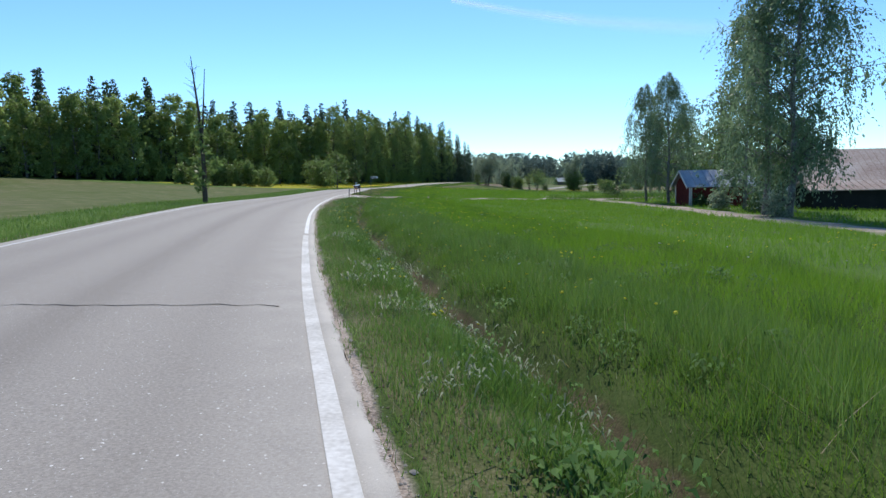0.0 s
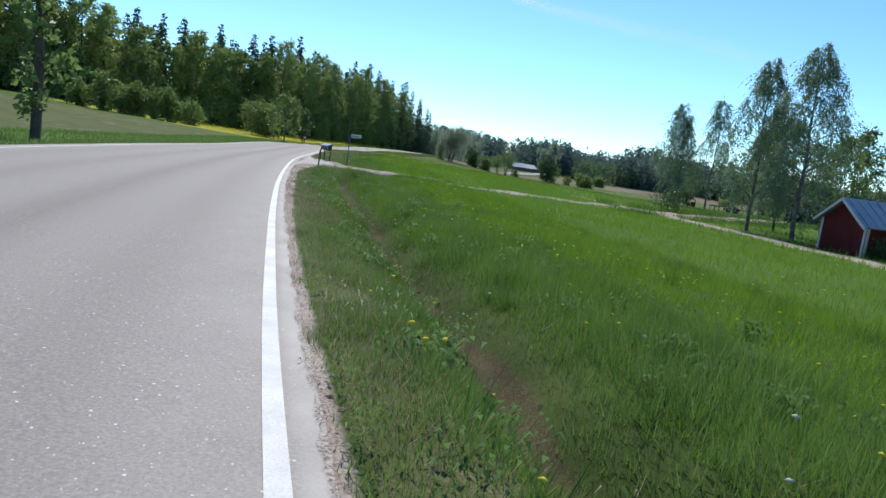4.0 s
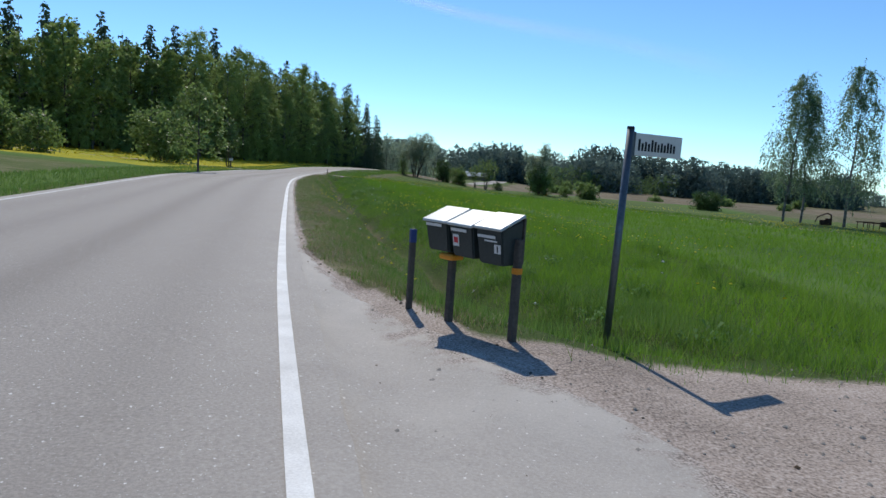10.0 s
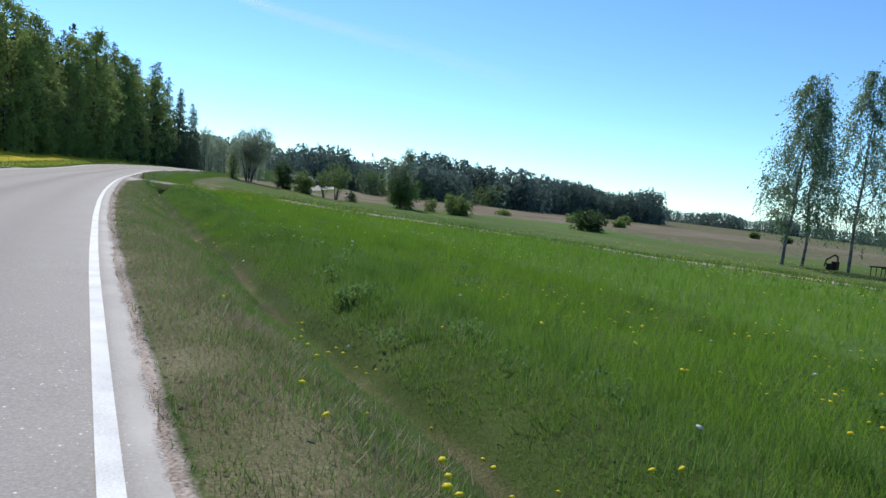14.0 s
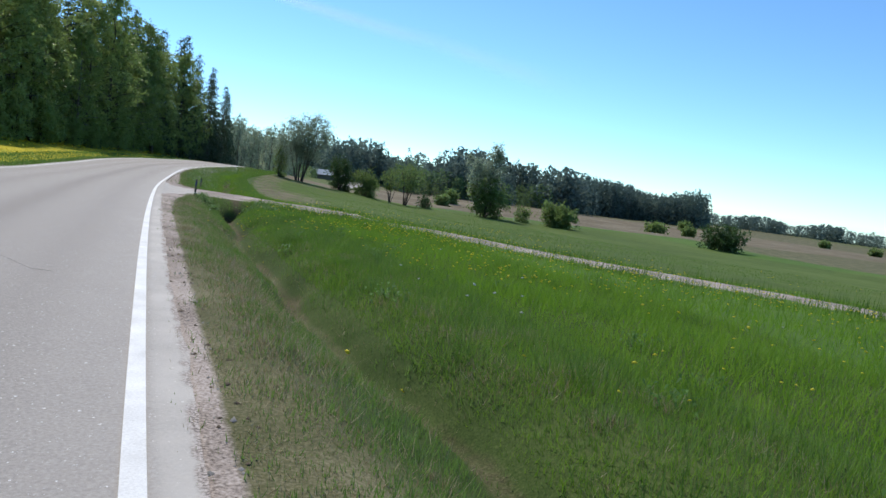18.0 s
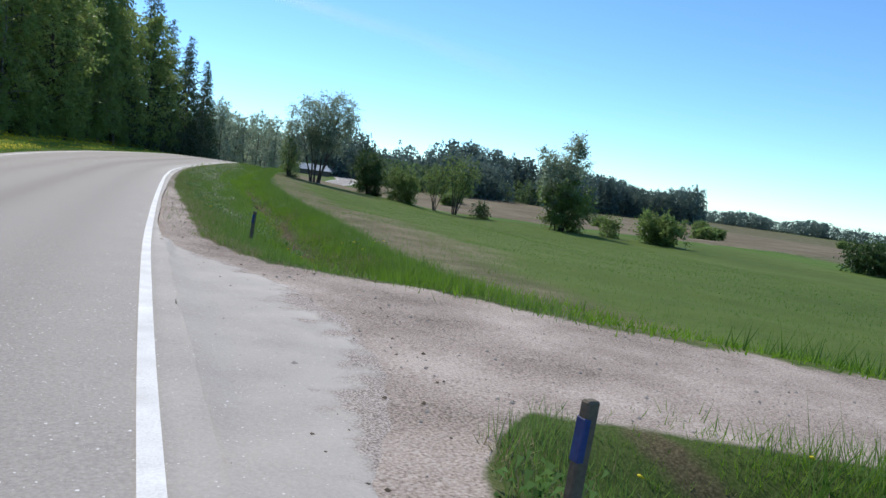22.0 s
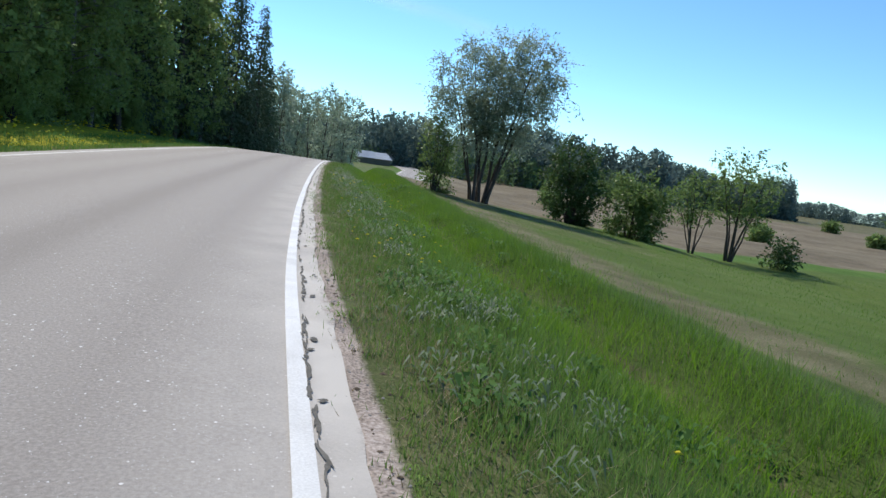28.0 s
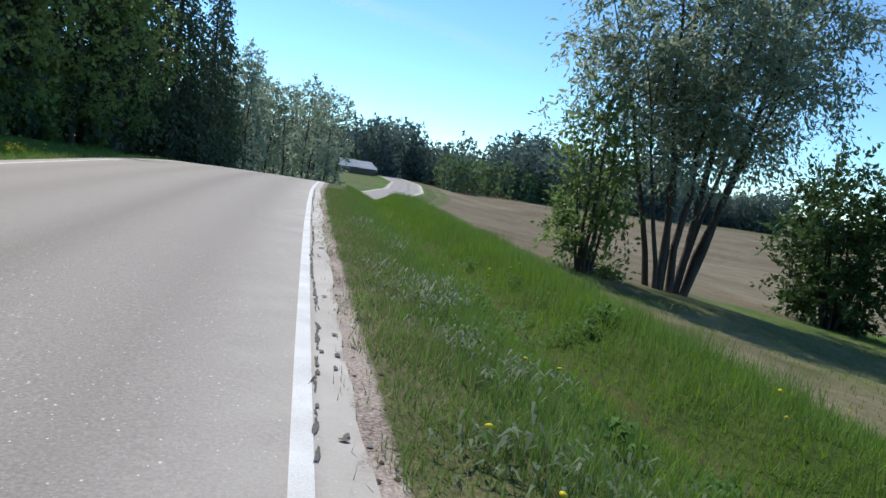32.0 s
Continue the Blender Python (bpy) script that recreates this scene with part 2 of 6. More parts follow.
def asphalt():
    m = material("sunlit_asphalt", [(0.215, 0.195, 0.176), (0.318, 0.289, 0.26), (0.43, 0.394, 0.356)], 55, 0.8, 0.004, 260, spec=0.2)
    n, l = m.node_tree.nodes, m.node_tree.links
    b = n["Principled BSDF"]
    ramp = b.inputs["Base Color"].links[0].from_node
    tc = n.new("ShaderNodeTexCoord")
    # scattered pale stone specks, some large, many small; sun glints put into the colour
    colour = ramp.outputs[0]
    for scale, size, share in ((11.0, 0.085, 0.5), (26.0, 0.13, 0.35), (60.0, 0.2, 0.3)):
        v = n.new("ShaderNodeTexVoronoi")
        v.inputs["Scale"].default_value = scale
        l.new(tc.outputs["Object"], v.inputs[0])
        near, some, both = (n.new("ShaderNodeMath") for _ in range(3))
        near.operation, near.inputs[1].default_value = "LESS_THAN", size
        some.operation, some.inputs[1].default_value = "LESS_THAN", share
        both.operation = "MULTIPLY"
        l.new(v.outputs["Distance"], near.inputs[0])
        l.new(v.outputs["Color"], some.inputs[0])
        l.new(near.outputs[0], both.inputs[0])
        l.new(some.outputs[0], both.inputs[1])
        mix = n.new("ShaderNodeMix")
        mix.data_type = "RGBA"
        l.new(both.outputs[0], mix.inputs[0])
        l.new(colour, mix.inputs[6])
        mix.inputs[7].default_value = (0.74, 0.73, 0.71, 1) if scale < 50 else (0.5, 0.48, 0.46, 1)
        colour = mix.outputs[2]
    # pale dust blown towards the edges
    dust, patch = n.new("ShaderNodeAttribute"), n.new("ShaderNodeTexNoise")
    dust.attribute_name = "dust"
    patch.inputs["Scale"].default_value, patch.inputs["Detail"].default_value = 1.6, 6
    l.new(tc.outputs["Object"], patch.inputs[0])
    amount = n.new("ShaderNodeMath")
    amount.operation = "MULTIPLY"
    l.new(dust.outputs["Fac"], amount.inputs[0])
    l.new(patch.outputs[0], amount.inputs[1])
    mix = n.new("ShaderNodeMix")
    mix.data_type = "RGBA"
    l.new(amount.outputs[0], mix.inputs[0])
    l.new(colour, mix.inputs[6])
    mix.inputs[7].default_value = (0.56, 0.52, 0.465, 1)
    # gravel and sand spilled over the rim
    spill, lumps, sand = n.new("ShaderNodeAttribute"), n.new("ShaderNodeTexNoise"), n.new("ShaderNodeTexNoise")
    spill.attribute_name = "grit"
    lumps.inputs["Scale"].default_value, lumps.inputs["Detail"].default_value = 3.5, 8
    sand.inputs["Scale"].default_value, sand.inputs["Detail"].default_value = 70, 6
    for t in (lumps, sand):
        l.new(tc.outputs["Object"], t.inputs[0])
    reach, cover = n.new("ShaderNodeMath"), n.new("ShaderNodeMapRange")
    reach.operation = "ADD"
    l.new(spill.outputs["Fac"], reach.inputs[0])
    l.new(lumps.outputs[0], reach.inputs[1])
    cover.inputs[1].default_value, cover.inputs[2].default_value = 0.92, 1.12
    l.new(reach.outputs[0], cover.inputs[0])
    hue = n.new("ShaderNodeValToRGB")
    for e, (at_, c) in zip(hue.color_ramp.elements, ((0.36, (0.14, 0.112, 0.092)), (0.64, (0.53, 0.46, 0.408)))):
        e.position, e.color = at_, (*c, 1)
    l.new(sand.outputs[0], hue.inputs[0])
    strewn = n.new("ShaderNodeMix")
    strewn.data_type = "RGBA"
    l.new(cover.outputs[0], strewn.inputs[0])
    l.new(mix.outputs[2], strewn.inputs[6])
    l.new(hue.outputs[0], strewn.inputs[7])
    mix = strewn
    # wheel tracks, worn a little darker, follow the lanes
    at = n.new("ShaderNodeAttribute")
    at.attribute_name = "wear"
    mul = n.new("ShaderNodeMix")
    mul.data_type, mul.blend_type = "RGBA", "MULTIPLY"
    l.new(at.outputs["Fac"], mul.inputs[0])
    l.new(mix.outputs[2], mul.inputs[6])
    mul.inputs[7].default_value = (0.78, 0.77, 0.765, 1)
    l.new(mul.outputs[2], b.inputs["Base Color"])
    return m


M_ASPHALT = asphalt()


def ground_material():
    """Land cover by mesh attributes: green, dry, soil, yellow and gravel, each broken up by noise."""
    m = bpy.data.materials.new("land")
    m.use_nodes = True
    n, l = m.node_tree.nodes, m.node_tree.links
    b = n["Principled BSDF"]
    b.inputs["Roughness"].default_value = 0.95
    b.inputs["Specular IOR Level"].default_value = 0.1
    tc = n.new("ShaderNodeTexCoord")
    noises = []
    for s in (0.09, 0.9, 9.0):
        t = n.new("ShaderNodeTexNoise")
        t.inputs["Scale"].default_value, t.inputs["Detail"].default_value = s, 6
        l.new(tc.outputs["Object"], t.inputs[0])
        noises.append(t.outputs[0])
    mixn = n.new("ShaderNodeMix")
    mixn.inputs[0].default_value = 0.5
    l.new(noises[1], mixn.inputs[2])
    l.new(noises[2], mixn.inputs[3])
    mixm = n.new("ShaderNodeMix")
    mixm.inputs[0].default_value = 0.6
    l.new(noises[0], mixm.inputs[2])
    l.new(mixn.outputs[0], mixm.inputs[3])
    fine = mixm.outputs[0]

    grain = n.new("ShaderNodeTexNoise")
    grain.inputs["Scale"].default_value, grain.inputs["Detail"].default_value = 55, 7
    l.new(tc.outputs["Object"], grain.inputs[0])
    mixg = n.new("ShaderNodeMix")
    mixg.inputs[0].default_value = 0.6
    l.new(noises[1], mixg.inputs[2])
    l.new(grain.outputs[0], mixg.inputs[3])
    grit = mixg.outputs[0]

    def ramp(cols, rough=False):
        r = n.new("ShaderNodeValToRGB")
        e = r.color_ramp.elements
        e.new(0.5)
        for k, c in enumerate(cols):
            e[k].position, e[k].color = (0.34, 0.5, 0.66)[k], (*c, 1)
        l.new(grit if rough else fine, r.inputs[0])
        return r.outputs[0]

    colour = ramp([(0.045, 0.095, 0.014), (0.08, 0.145, 0.024), (0.12, 0.19, 0.04)])
    # dead grass at the roots, with the shade between blades put into its colour
    for name, cols in (("shaded_thatch", [(0.025, 0.045, 0.01), (0.055, 0.085, 0.02), (0.10, 0.125, 0.04)]),
                       ("crop", [(0.055, 0.088, 0.016), (0.085, 0.127, 0.025), (0.125, 0.162, 0.044)]),
                       ("dry", [(0.055, 0.06, 0.025), (0.12, 0.115, 0.055), (0.24, 0.21, 0.13)]),
                       ("soil", [(0.085, 0.066, 0.04), (0.17, 0.138, 0.088), (0.26, 0.22, 0.15)]),
                       ("yellow", [(0.12, 0.20, 0.02), (0.36, 0.33, 0.02), (0.55, 0.42, 0.02)]),
                       ("gravel", [(0.09, 0.072, 0.058), (0.34, 0.282, 0.24), (0.54, 0.468, 0.415)]),
                       ("mud", [(0.032, 0.028, 0.015), (0.075, 0.063, 0.034), (0.16, 0.135, 0.075)])):
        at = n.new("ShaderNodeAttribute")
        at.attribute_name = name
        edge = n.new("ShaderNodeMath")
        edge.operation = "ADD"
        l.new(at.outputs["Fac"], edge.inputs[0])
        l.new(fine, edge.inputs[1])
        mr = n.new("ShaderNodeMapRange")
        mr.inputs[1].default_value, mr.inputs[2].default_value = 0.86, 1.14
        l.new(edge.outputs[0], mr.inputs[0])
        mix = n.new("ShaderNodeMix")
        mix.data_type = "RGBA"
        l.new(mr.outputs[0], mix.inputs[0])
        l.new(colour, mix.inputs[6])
        l.new(ramp(cols, name in ("gravel", "shaded_thatch", "dry", "mud")), mix.inputs[7])
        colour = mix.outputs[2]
    l.new(colour, b.inputs["Base Color"])
    bp = n.new("ShaderNodeBump")
    bp.inputs["Strength"].default_value, bp.inputs["Distance"].default_value = 0.8, 0.03
    l.new(mixn.outputs[0], bp.inputs["Height"])
    l.new(bp.outputs[0], b.inputs["Normal"])
    return m


M_LAND = ground_material()

# ---- mesh helpers ----
rng = np.random.default_rng(7)


def mesh_of(name, verts, faces, mats, smooth=False, face_mats=None, attrs=None):
    """A mesh from arrays: faces all of one size."""
    verts, faces = np.asarray(verts, np.float32), np.asarray(faces, np.int32)
    me = bpy.data.meshes.new(name)
    k = faces.shape[1]
    me.vertices.add(len(verts))
    me.vertices.foreach_set("co", verts.ravel())
    me.loops.add(faces.size)
    me.loops.foreach_set("vertex_index", faces.ravel())
    me.polygons.add(len(faces))
    me.polygons.foreach_set("loop_start", np.arange(0, faces.size, k, dtype=np.int32))
    if smooth:
        me.polygons.foreach_set("use_smooth", np.ones(len(faces), bool))
    for m in mats if isinstance(mats, (list, tuple)) else [mats]:
        me.materials.append(m)
    if face_mats is not None:
        me.polygons.foreach_set("material_index", np.asarray(face_mats, np.int32))
    for key, values in (attrs or {}).items():
        me.attributes.new(key, "FLOAT", "POINT").data.foreach_set("value", np.asarray(values, np.float32))
    me.update(calc_edges=True)
    return me


def put(name, me, parent=None, label="", at=None):
    ob = new(name, me)
    if parent is not None:
        ob.parent = parent
    if at is not None:
        ob.matrix_basis = at
    if label:
        ob["label"] = label
    return ob


def part(name, bm, mat, parent, label="", smooth=False):
    me = bpy.data.meshes.new(name)
    bm.to_mesh(me)
    bm.free()
    me.materials.append(mat)
    if smooth:
        for p in me.polygons:
            p.use_smooth = True
    return put(name, me, parent, label)


def thing(name, x, y, z, turn, label, category, group=""):
    ob = new(name)
    ob.matrix_basis = pose(x, y, z, 0, 0, turn)
    return tagged(ob, label, category, group)


def box(sx, sy, sz, x=0, y=0, z=0, bevel=0.0, turn=None):
    """A box that stands at z, with bevelled edges."""
    bm = bmesh.new()
    bmesh.ops.create_cube(bm, size=1)
    bmesh.ops.scale(bm, vec=(sx, sy, sz), verts=bm.verts)
    if bevel:
        bmesh.ops.bevel(bm, geom=bm.edges[:], offset=bevel, segments=1, affect="EDGES", profile=0.5)
    if turn is not None:
        bmesh.ops.transform(bm, matrix=turn, verts=bm.verts)
    bmesh.ops.translate(bm, vec=(x, y, z + sz / 2), verts=bm.verts)
    return bm


def rod(a, b, r0, r1=None, sides=8):
    """A tapered rod from a to b."""
    v, f = tubes([(a, b, r0, r0 if r1 is None else r1)], sides)
    bm = bmesh.new()
    vs = [bm.verts.new(p) for p in v]
    for q in f:
        bm.faces.new([vs[i] for i in q])
    n = len(vs)
    bm.faces.new([vs[i] for i in range(sides)][::-1])
    bm.faces.new([vs[i] for i in range(n - sides, n)])
    return bm


def tubes(rods, sides=6):
    """Open tapered tubes as arrays of vertices and quads."""
    a, b = (np.array([r[i] for r in rods], float) for i in (0, 1))
    d = b - a
    d /= np.linalg.norm(d, axis=1, keepdims=True) + 1e-9
    u = np.cross(d, np.where(np.abs(d[:, :1]) < 0.8, (1.0, 0.0, 0.0), (0.0, 1.0, 0.0)))
    u /= np.linalg.norm(u, axis=1, keepdims=True)
    t = np.arange(sides) * 2 * np.pi / sides
    ring = np.cos(t)[None, :, None] * u[:, None] + np.sin(t)[None, :, None] * np.cross(d, u)[:, None]
    r0, r1 = (np.array([r[i] for r in rods], float)[:, None, None] for i in (2, 3))
    V = np.stack([a[:, None] + r0 * ring, b[:, None] + r1 * ring], 1).reshape(-1, 3)
    i = 2 * sides * np.arange(len(rods))[:, None] + np.arange(sides)[None]
    j = 2 * sides * np.arange(len(rods))[:, None] + (np.arange(sides)[None] + 1) % sides
    return V, np.stack([i, j, j + sides, i + sides], -1).reshape(-1, 4)


def leaf_cards(points, size, jitter=0.35, droop=0.0, aspect=0.6, lead=None):
    """Small pointed leaf sprays (one bent quad each) at the points, turned at random or led along a twig."""
    n = len(points)
    d = rng.normal(size=(n, 3)) if lead is None else lead + 0.42 * rng.normal(size=(n, 3))
    d[:, 2] -= droop * 1.5
    d /= np.linalg.norm(d, axis=1, keepdims=True)
    e = np.cross(d, rng.normal(size=(n, 3)))
    e /= np.linalg.norm(e, axis=1, keepdims=True) + 1e-9
    s = size * (1 + jitter * rng.normal(size=(n, 1))).clip(0.4, 1.9)
    p = np.asarray(points)
    tilt = np.cross(d, e) * s * 0.18
    V = np.stack([p, p + d * s * 0.5 + e * s * aspect * 0.5 + tilt, p + d * s, p + d * s * 0.5 - e * s * aspect * 0.5 + tilt], 1).reshape(-1, 3)
    return V, np.arange(4 * n).reshape(-1, 4)


def blades(x, y, z, height, width, lean=0.45):
    """Grass: one leaning, tapered triangle for each root."""
    n = len(x)
    a = rng.uniform(0, 2 * np.pi, n)
    h = height * rng.uniform(0.55, 1.25, n)
    w = width * rng.uniform(0.7, 1.3, n)
    l = lean * h * rng.uniform(0.1, 1.3, n)
    b = rng.uniform(0, 2 * np.pi, n)
    root = np.stack([x, y, z - 0.015], 1)
    side = np.stack([np.cos(a), np.sin(a), 0 * a], 1) * w[:, None]
    tip = root + np.stack([np.cos(b) * l, np.sin(b) * l, h], 1)
    V = np.stack([root - side, root + side, tip], 1).reshape(-1, 3)
    return V, np.arange(3 * n).reshape(-1, 3)


# ---- the lie of the land ----
LINE_Y = np.array([-160, -80, -40, -24, -10.2, -4.3, 1.7, 7.7, 13.6, 19.6, 25.5, 31.5, 37.5, 43.4, 49.4, 55.4, 61.3, 67.3, 73.3, 79.3, 85.3, 91.2, 97.2, 103.2, 109.2, 115.2, 121.2, 127.2, 133.2, 139.2, 145.1, 151.2, 157.2, 163.2, 169.2, 175.2, 181.2, 187.2, 197, 212, 228, 244, 260, 281, 318, 345, 388, 480])
LINE_X = np.array([76, 39, 18.6, 10.4, 3.88, 1.34, -1.06, -3.36, -5.58, -7.66, -9.61, -11.46, -13.22, -14.85, -16.27, -17.56, -18.79, -20.04, -21.23, -22.32, -23.33, -24.25, -25.11, -25.92, -26.67, -27.37, -27.96, -28.4, -28.77, -29.11, -29.3, -29.19, -28.84, -28.37, -27.85, -27.28, -26.67, -26.01, -24.7, -21.9, -17.6, -12.0, -5.5, 2.5, 11.5, 15, 20, 40])
ROAD_Y = np.array([-160, -12, 9.9, 32, 53.7, 77, 100, 124.5, 146, 166, 180, 190, 198, 208, 225, 245, 265, 300, 340, 400, 3000])
ROAD_Z = np.array([2.0, 0.0, -0.25, -0.55, -0.81, -0.93, -1.38, -1.81, -1.88, -2.02, -2.13, -2.24, -2.46, -3.1, -4.7, -6.2, -6.5, -6.5, -6.9, -7.6, -7.6])


def smooth_table(xs, ys):
    """A table at half-metre steps, its corners rounded off."""
    g = np.arange(-160, 600, 0.5)
    v = np.interp(g, xs, ys)
    if g[-1] > xs[-1]:
        slope = (ys[-1] - ys[-2]) / (xs[-1] - xs[-2])
        v = np.where(g > xs[-1], ys[-1] + slope * (g - xs[-1]), v)
    k = np.hanning(15)
    k /= k.sum()
    pad = np.concatenate([np.full(7, v[0]) + (np.arange(-7, 0)) * (v[1] - v[0]), v, v[-1] + np.arange(1, 8) * (v[-1] - v[-2])])
    return g, np.convolve(pad, k, "valid")


GY, GX = smooth_table(LINE_Y, LINE_X)
_, GZ = smooth_table(ROAD_Y, ROAD_Z)
GS = np.gradient(GX, GY)


def line_x(y):
    return np.interp(y, GY, GX)


def road_z(y):
    return np.interp(y, GY, GZ)


def stretch(y):
    return np.sqrt(1 + np.interp(y, GY, GS) ** 2)


def offset(x, y):
    """Metres to the right of the right-hand edge line."""
    return (x - line_x(y)) / stretch(y)


def at_offset(s, y):
    return line_x(y) + s * stretch(y)


def bank(y):
    """How much higher the far edge of the road lies."""
    return np.interp(y, [-20, 0, 22, 45, 60, 75, 105, 125, 138, 150, 160, 200, 260], [0, 0.03, 0.11, -0.07, -0.1, -0.1, -0.02, -0.08, -0.1, 0.02, 0.1, 0.1, 0])


def banking(s, y):
    return bank(y) * np.clip(-s, 0, 6.5) / 6.0


def step(a, b, v):
    t = np.clip((v - a) / (b - a), 0, 1)
    return t * t * (3 - 2 * t)


# gravel turn-offs: centre line and half widths
DRIVE_1 = [(-16.1, 44.9, 3.0), (-13.3, 45.2, 2.3), (-10.7, 46.0, 1.55), (-6.7, 48.6, 1.5), (0.3, 53.6, 1.5), (12.3, 65.6, 1.5), (24.3, 83.6, 1.6), (30.3, 93.6, 2.2), (33.3, 96.6, 3)]
DRIVE_2 = [(-27.9, 118.6, 2.9), (-25.8, 118.0, 2.4), (-23.6, 116.7, 1.8), (-20.2, 114.8, 1.35), (-15.2, 110.7, 1.3), (-8.2, 104.1, 1.3), (6.8, 90.5, 1.3), (14.8, 84.5, 1.3)]
DRIVE_3 = [(-33.4, 120.0, 2.8), (-35.2, 118.8, 1.8), (-38.5, 116.0, 1.2), (-46.0, 110.5, 1.1), (-60.0, 101.0, 1.1)]
SHED_ROAD = [(17.3, -11.3, 1.5), (15.8, 13.7, 1.5), (13.4, 28.7, 1.5), (11.8, 38.7, 1.5), (10.0, 48.7, 1.4), (6.8, 56.7, 1.3), (1.8, 64.7, 1.1)]


def near_strip(pts, x, y):
    """How far inside a strip (in half widths, under 1 is inside)."""
    best = np.full(np.shape(x), 99.0)
    for (xa, ya, wa), (xb, yb, wb) in zip(pts, pts[1:]):
        dx, dy = xb - xa, yb - ya
        t = np.clip(((x - xa) * dx + (y - ya) * dy) / (dx * dx + dy * dy), 0, 1)
        d = np.hypot(x - xa - t * dx, y - ya - t * dy)
        best = np.minimum(best, d / (wa + t * (wb - wa)))
    return best


HOLLOWS = [(-10.3, 44.1), (-10.55, 43.75), (-24.5, 113.75), (-24.65, 113.35)]


def ditch_at(y):
    return 0.11 * np.sin(y * 0.83) + 0.06 * np.sin(y * 2.1 + 1) + np.interp(y, [-20, 5, 14, 27, 35, 39, 40.8, 42, 44, 46.5, 49, 63, 90, 100, 106, 111, 114, 120, 134, 150, 171, 185], [2.1, 2.0, 1.92, 2.1, 2.2, 2.35, 2.5, 3.2, 4.4, 4.4, 2.6, 2.3, 2.25, 2.05, 2.1, 2.4, 2.7, 2.7, 3.15, 3.4, 2.8, 2.6])


def gravel_edge(y):
    return np.interp(y, [-20, 2, 6, 18, 24, 34, 37, 40, 41.2, 42.1, 43.2, 44.6, 46.2, 47, 49, 50.5, 52, 60, 75, 92, 100, 106, 110, 112, 113.5, 114.5, 115, 116, 120, 121.5, 123, 128, 134, 140, 150, 175], [0.16, 0.16, 0.17, 0.2, 0.28, 0.36, 0.7, 1.1, 1.4, 1.8, 2.4, 2.6, 2.0, 1.5, 0.85, 0.45, 0.26, 0.18, 0.2, 0.33, 0.4, 0.4, 0.52, 0.72, 0.98, 1.3, 1.65, 2.6, 2.0, 1.1, 0.62, 0.5, 0.28, 0.26, 0.3, 0.3])


def wobble(x, y, a, f):
    return a * (np.sin(x * f + 1.3 * np.sin(y * f * 0.7)) * np.cos(y * f * 0.83 + 0.5) + 0.5 * np.sin(x * f * 2.3 + y * f * 1.9 + 1))


